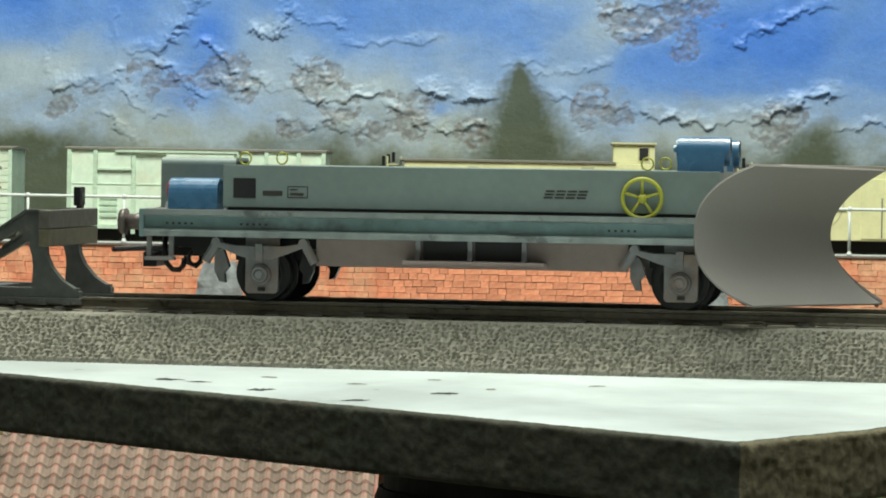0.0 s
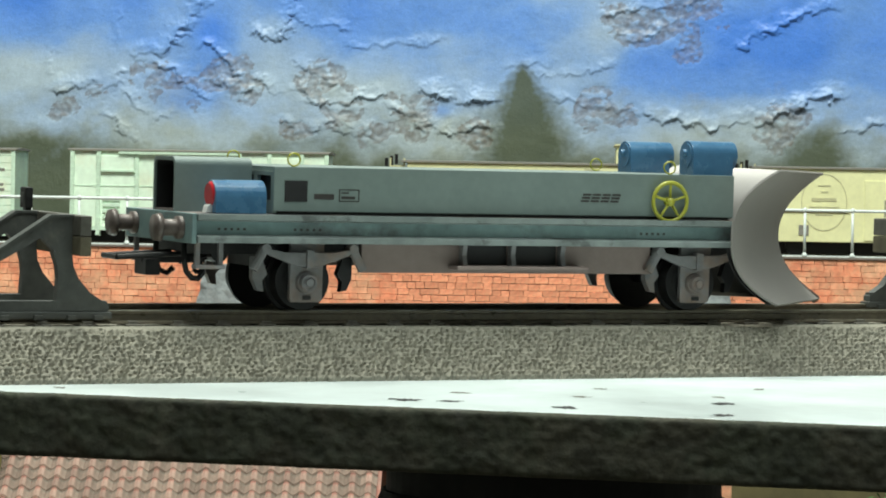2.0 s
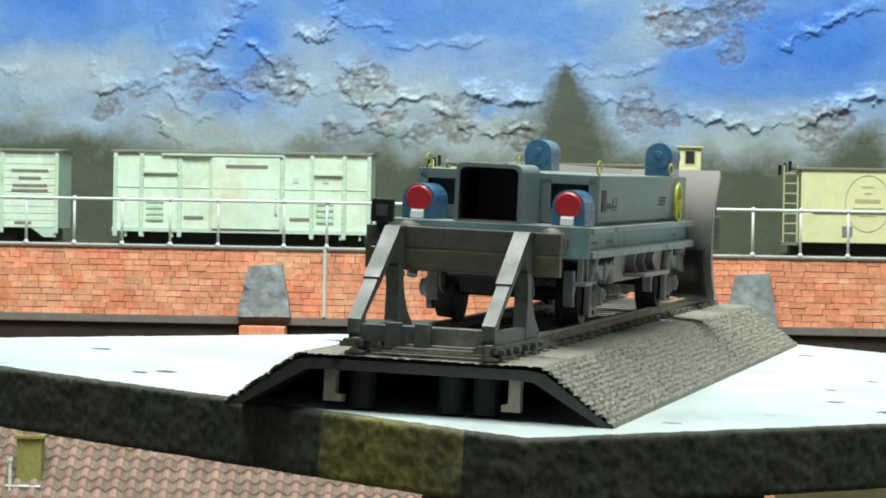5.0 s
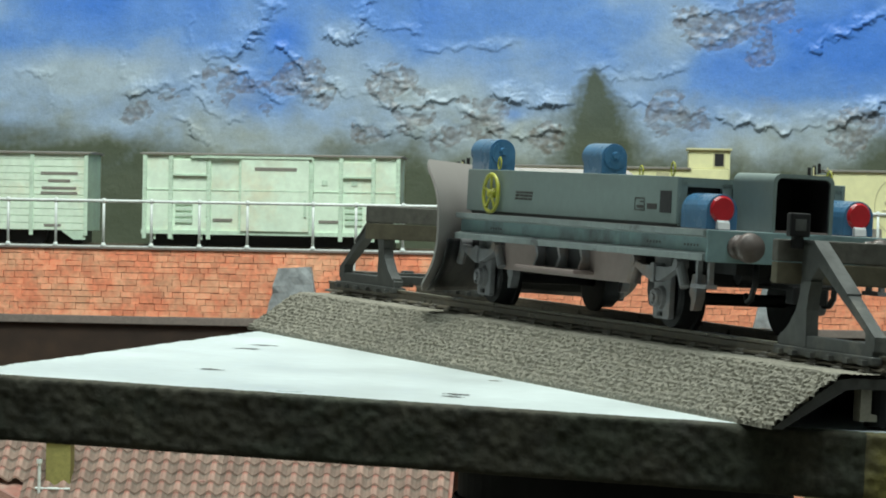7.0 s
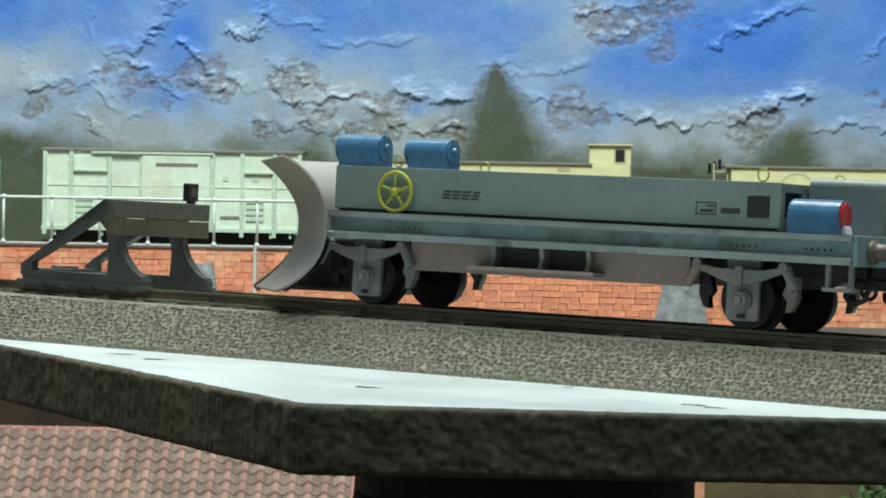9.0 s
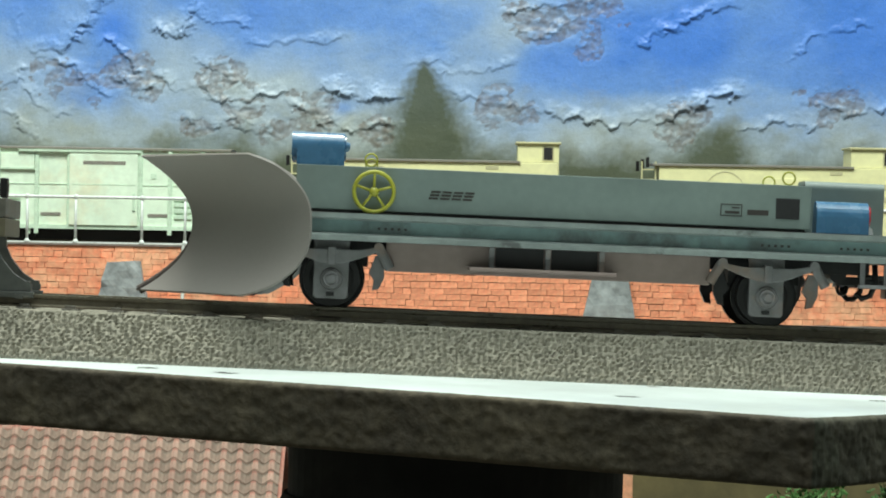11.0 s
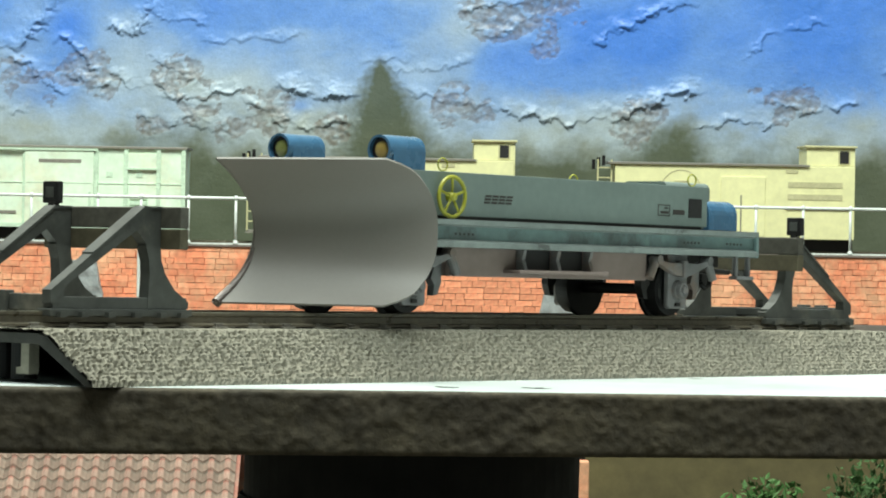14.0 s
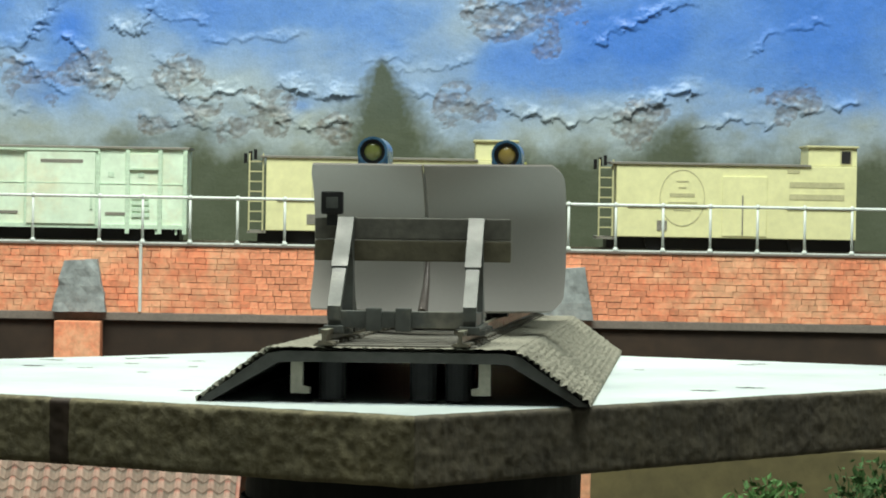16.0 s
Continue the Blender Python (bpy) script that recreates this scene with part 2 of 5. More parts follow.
# ---------- the layout behind: ground, ledge, brick wall, mural ----------
ground = thing("ground", "olive brown scenic ground of the model layout", "ground", new_box(-1500, 1500, -1500, 1000, -130, -110), M_EARTH, kind="structure")
# unseen walls, added to hold off side light and bounce the lamps
ROOM_X, ROOM_S, ROOM_N, ROOM_T = 1500, -1500, 1000, 1260
thing("wall_west", "unseen pale wall added to block and bounce light", "wall", new_box(-ROOM_X - 60, -ROOM_X, ROOM_S, ROOM_N, -130, ROOM_T), M_ROOM, kind="structure")
thing("wall_east", "unseen pale wall added to block and bounce light", "wall", new_box(ROOM_X, ROOM_X + 60, ROOM_S, ROOM_N, -130, ROOM_T), M_ROOM, kind="structure")
thing("wall_south", "unseen pale wall added to block and bounce light", "wall", new_box(-ROOM_X - 60, ROOM_X + 60, ROOM_S - 60, ROOM_S, -130, ROOM_T), M_ROOM, kind="structure")
thing("wall_north", "unseen pale wall added to block and bounce light", "wall", new_box(-ROOM_X - 60, ROOM_X + 60, ROOM_N, ROOM_N + 60, -130, ROOM_T), M_ROOM, kind="structure")
# added ceiling, out of view: its opening lets light in from above only
cb = bmesh.new()
for x0, x1, y0, y1 in ((-ROOM_X - 60, ROOM_X + 60, ROOM_S - 60, -700), (-ROOM_X - 60, ROOM_X + 60, 100, ROOM_N + 60), (-ROOM_X - 60, -600, -700, 100), (800, ROOM_X + 60, -700, 100)):
    box(cb, x0, x1, y0, y1, ROOM_T, ROOM_T + 60)
thing("ceiling", "unseen ceiling added to shape light, open below the overhead fill", "ceiling", cb, M_ROOM, kind="structure")
fascia = thing("wall_lower", "dark brown board under the brick wall", "wall", new_box(-420, 360, 751, 765, -110, -20.4), M_FASCIA, kind="structure")
# nearly flush strip whose grey stands for the bricks' soft shadow
ledge = thing("trim", "grey ledge strip painting the soft shadow below the brick wall", "ledge", new_box(-420, 360, 749.2, 751, -23.4, -20.2, bevel=0.3), M_LEDGE, kind="structure")
wall_core = thing("wall_brick", "orange brick retaining wall with thin brown joints", "brick wall", new_box(-420, 360, 750.4, 765, -20.4, 6.2), M_JOINT, kind="structure")
upper = thing("ground_upper", "dark earth of the raised siding", "ground", new_box(-420, 360, 765, 900, 0, 6.6), M_EARTH, kind="structure")
coping = thing("trim", "pale kerb strip along the wall's top", "kerb", new_box(-420, 360, 749.0, 753, 6.2, 7.1, bevel=0.2), M_LEDGE, kind="structure")


# ---------- painted plaster mural ----------
def mural():
    """Rough plaster, painted with a blue sky, pale clouds and dark trees; torn and lapped in places."""
    x0, x1, z0, z1, step = -330.0, 270.0, 4.0, 132.0, 0.56
    nx, nz = int((x1 - x0) / step) + 1, int((z1 - z0) / step) + 1
    segments = []

    def lap(high, *p):
        """A torn lip along the points x, z, ...: high in mm."""
        pts = list(zip(p[0::2], p[1::2]))
        segments.extend((a, b, high) for a, b in zip(pts, pts[1:]))

    lap(3.6, -182.2, 87.6, -174.9, 88.2, -169.6, 90.9, -166.5, 95.3, -164.1, 99.5, -160.5, 103.7, -156.9, 109.3)
    lap(3.0, -131.6, 97.3, -127.4, 94.4, -122.5, 95, -120.2, 98.9, -117.8, 105, -115.5, 112.3)
    lap(1.4, -115.4, 104.3, -109.3, 101.5, -99.5, 101.6, -93.4, 98.1)
    lap(0.8, -93.7, 113.8, -92.9, 94.4)
    lap(1.3, -93.3, 94.4, -89.7, 92.5, -82.4, 92.2, -67.8, 93.3, -54.6, 95)
    lap(2.4, -153, 91.6, -145.6, 86.4, -141.8, 79.2)
    lap(2.6, -146.6, 75.5, -140.4, 71.9, -135.6, 72.5)
    lap(1.6, -130.8, 76.9, -123.3, 71)
    lap(2.8, -216.8, 71.2, -210.9, 73.3, -203.6, 73.9)
    lap(2.2, -200.3, 70.5, -193.1, 74.8, -190.7, 79.7)
    lap(0.9, -192.6, 79.6, -191.8, 102.7)
    lap(1.8, -186.8, 70, -183.8, 63.9, -180.6, 61.6)
    lap(1.4, -174.4, 59.2, -169.1, 60.5)
    lap(2.0, -194, 60.1, -190.3, 54.1, -186, 50.3)
    lap(2.0, -181, 83.9, -169.9, 81.2, -164.4, 76.4)
    lap(1.6, -164.4, 76.4, -153.8, 68.1)
    lap(0.9, -220.3, 89, -220.8, 76.8)
    lap(0.8, -252.1, 80, -253.1, 62.9)
    lap(2.6, -112.4, 72.3, -106.2, 67.6, -96.5, 66.5, -89.3, 69.8, -79.6, 70.9)
    lap(1.6, -113.8, 84.4, -104, 78.5, -95.4, 72.6)
    lap(2.6, -98.8, 59.2, -93.9, 54.5, -83.2, 54.6)
    lap(4.2, -56.6, 72.7, -51.7, 70.6, -44.4, 69.5, -33.5, 69.4)
    lap(2.4, -57.1, 59.2, -51.4, 55.1, -40.6, 57.5, -30.9, 57.6)
    lap(2.2, -72.2, 65.7, -64.9, 62.2, -59.9, 57.4)
    lap(1.0, -24.1, 84.1, -16.9, 85.4, -4.9, 86.1)
    lap(1.2, -9.6, 80.4, 4.8, 81.4, 18, 84.7)
    lap(1.8, 17.6, 106.1, 23.6, 108.2, 33.2, 110.2)
    lap(1.5, 25, 98.5, 32.2, 95.8, 40.5, 101.2)
    lap(2.6, 76.6, 93, 80.1, 99.3, 83.7, 101.3, 87.3, 99.9, 95.5, 105.5, 104.5, 109.3, 112.1, 111.8)
    lap(3.0, 35.9, 65, 41.3, 62.2, 52.1, 61.6, 65.3, 59.2, 77.2, 63.2)
    lap(4.2, 85.6, 61.9, 91.5, 65.9, 98.6, 68.4, 105.7, 71.4, 115.2, 72.9)
    lap(1.3, -4.6, 71.6, 7.5, 69.4, 24.4, 66, 37.6, 64.5)
    lap(1.8, -120.2, 59.6, -114.6, 55.3, -106.1, 56.4)
    lap(1.0, -264.4, 79.5, -252.8, 79.2)
    lap(1.4, 38, 110.3, 49.9, 112.8, 61.9, 115.9)
    lap(2.2, 150, 70, 165, 66, 185, 70)
    lap(1.4, 140, 90, 150, 100, 170, 104)
    lap(1.8, 200, 84, 214, 90, 236, 86)
    lap(2.0, 120, 58, 134, 62, 150, 60)
    lap(1.6, -300, 74, -290, 70, -282, 78)
    lap(1.8, -312, 96, -300, 100, -291, 94)
    rough_spots = [(-214, 67, 7), (-170, 76, 13), (-148, 81, 11), (-104, 77, 14), (-65, 62, 12), (-41, 58, 10), (32, 103, 14), (52, 108, 14),
                   (-116, 56, 7), (17, 67, 10), (-202, 71, 7), (-94, 62, 10), (92, 61, 11), (50, 92, 6), (-138, 72, 7), (-82, 56, 7), (160, 70, 14), (-290, 76, 10)]
    # where the paint turns deep blue (+) or pale (-): x, z, half width, half height, how much
    tints = [(-236, 108, 26, 16, 0.55), (-185, 102, 12, 18, 0.45), (-167, 67, 18, 10, 0.5), (-153, 98, 9, 9, 0.7), (37, 87, 17, 10, 0.6), (92, 92, 44, 24, 0.75),
             (-44, 106, 26, 16, 0.3), (-53, 65, 6, 4, 0.7), (-240, 80, 34, 12, -0.5), (14, 94, 20, 14, -0.35), (-128, 86, 18, 20, -0.3), (-92, 74, 30, 12, -0.4),
             (-90, 104, 20, 14, 0.2), (180, 100, 60, 30, 0.6), (-300, 104, 26, 18, 0.3)]

    # height of the torn lips, laid out once on a grid of points
    lips = np.zeros((nz, nx))
    jx, jz = np.meshgrid(x0 + step * np.arange(nx), z0 + step * np.arange(nz))
    wob = np.array([[(noise.noise(Vector((x * 0.2, z * 0.2, 9))), noise.noise(Vector((x * 0.2, z * 0.2, 19))), noise.noise(Vector((x * 0.75, z * 0.75, 29))), noise.noise(Vector((x * 0.75, z * 0.75, 39)))) for x in jx[0]] for z in jz[:, 0]])
    wx, wz = jx + 2.6 * wob[:, :, 0] + 1.2 * wob[:, :, 2], jz + 3.0 * wob[:, :, 1] + 1.4 * wob[:, :, 3]
    for (ax, az), (bx, bz), high in segments:
        lo, hi = int(max(0, (min(ax, bx) - 11 - x0) / step)), int(min(nx, (max(ax, bx) + 11 - x0) / step))
        sx, sz = wx[:, lo:hi], wz[:, lo:hi]
        dx, dz = bx - ax, bz - az
        k = np.clip(((sx - ax) * dx + (sz - az) * dz) / (dx * dx + dz * dz), 0, 1)
        qx, qz = sx - ax - k * dx, sz - az - k * dz
        far = np.hypot(qx, qz)
        above = high * 0.52 * np.clip(1 - far / (3.0 + 1.3 * high), 0, 1) ** 1.5
        below = high * 0.1 * np.clip(1 - far / 0.6, 0, 1)
        lips[:, lo:hi] = np.maximum(lips[:, lo:hi], np.where(qz > 0, above, below))

    verts, cols = [], []
    deep, sky, pale, grey, olive, brown = (Vector(c) for c in ((0.07, 0.23, 0.74), (0.18, 0.35, 0.72), (0.42, 0.52, 0.62), (0.37, 0.4, 0.34), (0.078, 0.094, 0.054), (0.13, 0.085, 0.05)))
    for j in range(nz):
        z = z0 + j * step
        for i in range(nx):
            x = x0 + i * step
            big = noise.fractal(Vector((x * 0.018, z * 0.03, 3.1)), 1.0, 2.0, 3)
            mid = noise.fractal(Vector((x * 0.07, z * 0.09, 7.7)), 0.9, 2.1, 4)
            fine = noise.noise(Vector((x * 0.55, z * 0.55, 1.3)))
            finer = noise.noise(Vector((x * 1.05, z * 1.05, 11)))
            spot = 0.03 + 0.16 * max(0.0, mid + 0.1)
            for sx, sz, sr in rough_spots:
                if abs(x - sx) < 2 * sr:
                    d = math.hypot(x - sx, (z - sz) * 1.4) / (1.3 * sr) + 0.8 * mid
                    if d < 1.0:
                        spot = max(spot, 0.95 * (1.0 - max(0.0, d)) ** 0.7)
            lip = lips[j, i] * min(1.0, max(0.3, 0.8 + 1.1 * noise.noise(Vector((x * 0.12, z * 0.12, 51)))))
            crumb = noise.turbulence(Vector((x * 0.22, z * 0.28, 5)), 3, False) - 0.5
            relief = 0.03 * fine + 0.035 * finer + spot * (0.5 * crumb + 0.2 * fine + 0.17 * finer) + lip + 0.14 * mid
            verts.append((x * MM, (862 - relief) * MM, z * MM))
            # paint: sky over pale haze, trees along the foot
            t = 0.12 + 0.0012 * max(0.0, x) + 0.55 * big + (z - 88) * 0.014 + 0.18 * mid
            for tx, tz, tw, th, v in tints:
                q = ((x - tx) / tw) ** 2 + ((z - tz) / th) ** 2
                if q < 4:
                    t += v * math.exp(-1.4 * q)
            c = pale.lerp(sky, min(1, max(0, t + 0.55))).lerp(deep, min(1, max(0, t - 0.15)))
            c = c.lerp(grey, min(1, max(0, (74 - z) * 0.03 + 0.6 * mid + 0.28 * spot - 0.1)) * 0.8)
            tree = 0.0
            if z < 90:
                half = 2.6 + 0.56 * max(0.0, 83 - z) + 2.2 * mid + 1.2 * fine
                tree = max(0.0, 0.55 + 0.95 * (1 - abs(x + 18.0 - 0.08 * (84 - z)) / max(half, 1.2))) * min(1.0, max(0.0, (88 - z) * 0.16))
            hills = 49 + 8 * math.exp(-((x + 265) / 45) ** 2) + 5 * math.exp(-((x + 98) / 12) ** 2) + 13 * math.exp(-((x - 106) / 20) ** 2) + 6 * math.exp(-((x - 55) / 18) ** 2) + 8 * math.exp(-((x - 200) / 45) ** 2)
            tree = max(tree, (hills + 9 * big + 5 * mid - z) * 0.065 + 0.25)
            tree = min(1, max(0, tree + 0.12 * fine))
            c = c.lerp(olive, tree * 0.94)
            # shadow in the rough spots' pits, painted on as brown
            if spot > 0.4 and crumb < -0.1:
                c = c.lerp(brown, min(0.6, (-0.1 - crumb) * 3) * (0.7 + 0.5 * fine))
            cols.append((c.x, c.y, c.z, 1.0))
    faces = [(j * nx + i, j * nx + i + 1, (j + 1) * nx + i + 1, (j + 1) * nx + i) for j in range(nz - 1) for i in range(nx - 1)]
    me = bpy.data.meshes.new("backdrop")
    me.from_pydata(verts, [], faces)
    at = me.color_attributes.new("paint", "FLOAT_COLOR", "POINT")
    at.data.foreach_set("color", np.array(cols, dtype=np.float32).ravel())
    for p in me.polygons:
        p.use_smooth = True
    m = mat("mural_paint", (1, 1, 1), 0.42, grain=1100, vary=0.06, stain=90, stain_vary=0.06, bump=0.35)
    nt = m.node_tree
    va = nt.nodes.new("ShaderNodeVertexColor")
    va.layer_name = "paint"
    mixer = next(k for k in nt.nodes if k.type == "MIX")
    nt.links.new(va.outputs[0], mixer.inputs[6])
    me.materials.append(m)
    return tagged(new("backdrop", me), "rough plaster wall painted with blue sky, clouds and dark trees", "mural", kind="structure")


mural()
thing("wall_back", "plaster wall carrying the mural", "wall", new_box(-420, 360, 870, 890, 0, 136), M_LEDGE, kind="structure")


# ---------- railing on the brick wall ----------
def railing():
    r = thing("railing", "thin silver metal railing along the brick wall's top", "railing")
    bm = bmesh.new()
    rod(bm, (-420, 750.5, 25.3), (360, 750.5, 25.3), 0.62, 8)
    part("top_rail", bm, M_RAILING, r)
    part("foot_rail", new_box(-420, 360, 749.6, 751.4, 7.1, 7.7), M_RAILING, r)
    bm = bmesh.new()
    rod(bm, (0, 0, 0), (0, 0, 18), 0.55, 8)
    rod(bm, (0, 0, 0), (0, 0, 1.6), 1.5, 8, 0.55)
    bmesh.ops.create_uvsphere(bm, u_segments=8, v_segments=6, radius=1.05, matrix=Matrix.Translation((0, 0, 18.2)))
    me = mesh_of("post", bm, M_RAILING, True)
    xs = [-420 + 19.1 * k for k in range(15)] + [-126.5] + [-109.5 + 18.6 * k for k in range(26)]
    for x in xs:
        p = new("post", me)
        p.parent = r
        p.location = (x * MM, 0.7505, 0.0072)


railing()


# ---------- goods cars on the raised siding ----------
def car_wheels(parent, xs, y):
    for x in xs:
        bm = bmesh.new()
        rod(bm, (x, y + 4, 11.5), (x, y + 6, 11.5), 4.9, 18)
        part("wheel", bm, M_BLACK, parent)


def mint_car(x0):
    """Sheet-sided box car with a sliding door, ribs and louvres."""
    c = thing("box_car", "pale mint model box car with ribbed sides and sliding door", "goods wagon", group="box cars on the siding")
    L, y = 104.5, 775.0
    part("body", new_box(x0 + 0.5, x0 + L - 0.5, y + 0.6, y + 32, 13, 45), M_MINT, c)
    part("underframe", new_box(x0 + 3, x0 + L - 3, y + 6, y + 28, 8, 13), M_BLACK, c)
    bm = bmesh.new()
    prism(bm, [(y - 0.6, 45), (y + 8, 45.4), (y + 16, 45.6), (y + 24, 45.4), (y + 33, 45), (y + 33, 44.4), (y - 0.6, 44.4)], "x", x0 - 0.6, x0 + L + 0.6)
    part("roof", bm, M_ROOFGREY, c)
    part("sill", new_box(x0, x0 + L, y - 0.2, y + 1, 12.4, 14), M_MINTFRAME, c)
    for k in (0.4, 11, 26.5, 39.5, 68, 80, 93, 103):
        part("rib", new_box(x0 + k, x0 + k + 1.7, y - 0.3, y + 0.8, 10.4 if k not in (39.5, 68) else 13, 44.6, bevel=0.15), M_MINTFRAME, c)
    door = part("door", new_box(x0 + 40.5, x0 + 68, y - 0.9, y + 0.7, 14, 43.2, bevel=0.2), M_MINT, c)
    part("door_rail", new_box(x0 + 20, x0 + 69, y - 1.3, y - 0.4, 43.2, 44.1, bevel=0.15), M_MINTFRAME, c)
    part("notice", new_box(x0 + 46, x0 + 63, y - 1.0, y - 0.8, 38.4, 39.8), M_ROOFGREY, door, "dark strip of unreadable lettering")
    for k in (12.8, 81.6):
        v = part("vent", new_box(x0 + k, x0 + k + 13.5 - (2 if k > 50 else 0), y - 0.2, y + 0.8, 36.5, 42.5, bevel=0.2), M_MINT, c)
        part("vent_sill", new_box(x0 + k - 0.3, x0 + k + 13.8 - (2 if k > 50 else 0), y - 0.6, y, 36, 36.7), M_MINTFRAME, v)
        for q in range(4):
            part("louvre", new_box(x0 + k + 1, x0 + k + 8, y - 0.1, y + 0.7, 17 + q * 2.4, 18.6 + q * 2.4, bevel=0.2), M_MINTFRAME, c)
    part("plate", new_box(x0 + 29, x0 + 37, y + 0.3, y + 0.65, 17.8, 18.9), M_ROOFGREY, c)
    part("plate", new_box(x0 + 72, x0 + 80, y + 0.3, y + 0.65, 17.8, 18.9), M_ROOFGREY, c)
    for k in (73, 85):
        part("print", new_box(x0 + k, x0 + k + 2.4, y + 0.35, y + 0.62, 33, 35), M_MINTFRAME, c, "small unreadable print")
    for k in (5, 12, 24, 92, 100):
        part("step_leg", new_box(x0 + k, x0 + k + 0.9, y + 0.6, y + 1.5, 10.2, 13), M_MINTFRAME, c)
    for a, b in ((2.2, 10.9), (12.8, 26.4), (28.3, 39.4), (69.8, 79.9), (81.8, 92.9), (94.8, 102.9)):
        part("seam", new_box(x0 + a, x0 + b, y + 0.35, y + 0.65, 30.2, 30.5), M_MINTFRAME, c)
    part("seam", new_box(x0 + 41.5, x0 + 67, y - 1.0, y - 0.85, 30.2, 30.5), M_MINTFRAME, door)
    part("door_handle", new_box(x0 + 66, x0 + 67, y - 1.5, y - 0.8, 20, 27, bevel=0.2), M_MINTFRAME, door)
    rv = bmesh.new()
    for k in (0.4, 11, 26.5, 39.5, 68, 80, 93, 103):
        for q in range(13):
            for e in (0.35, 1.35):
                box(rv, x0 + k + e - 0.17, x0 + k + e + 0.17, y - 0.45, y - 0.25, 15.2 + q * 2.25, 15.55 + q * 2.25)
    tagged(part("rivets", rv, M_MINT, c), kind="stuff")
    car_wheels(c, (x0 + 22, x0 + 83), y)
    return c


def plank_car(x0):
    """Planked box car, seen at its end."""
    c = thing("box_car", "pale mint planked model box car with dark print", "goods wagon", group="box cars on the siding")
    L, y = 110, 775.0
    part("body", new_box(x0 + 0.4, x0 + L - 0.4, y + 1, y + 32, 13, 44.6), M_MINTFRAME, c)
    for k in range(11):
        part("plank", new_box(x0 + 0.6, x0 + L - 0.6, y + 0.5, y + 1.2, 13.2 + k * 2.85, 15.85 + k * 2.85, bevel=0.12), M_MINT, c)
    bm = bmesh.new()
    prism(bm, [(y - 0.6, 44.6), (y + 16, 45.2), (y + 33, 44.6), (y + 33, 44), (y - 0.6, 44)], "x", x0 - 0.6, x0 + L + 0.6)
    part("roof", bm, M_ROOFGREY, c)
    for k in (0.2, 22, 42, 64, 86, 108.2):
        part("rib", new_box(x0 + k, x0 + k + 1.6, y - 0.2, y + 0.9, 11, 44.2, bevel=0.15), M_MINTFRAME, c)
    for z, w in ((35.6, 15), (32.6, 9), (29.6, 14), (27.6, 15)):
        part("print", new_box(x0 + 98 - w / 2, x0 + 98 + w / 2, y + 0.3, y + 0.48, z, z + 1.1), M_ROOFGREY, c, "bar of unreadable dark print")
    part("print", new_box(x0 + 92, x0 + 99, y + 0.3, y + 0.48, 14.6, 15.6), M_ROOFGREY, c, "bar of unreadable dark print")
    bm = bmesh.new()
    prism(bm, [(x0 + 90, 13), (x0 + 109, 13), (x0 + 109, 9.4), (x0 + 104, 9.4), (x0 + 99, 13)][::-1], "y", y + 0.5, y + 1.6)
    part("corner_plate", bm, M_MINTFRAME, c)
    part("underframe", new_box(x0 + 3, x0 + L - 3, y + 6, y + 28, 8, 13), M_BLACK, c)
    car_wheels(c, (x0 + 20, x0 + 88), y)
    return c


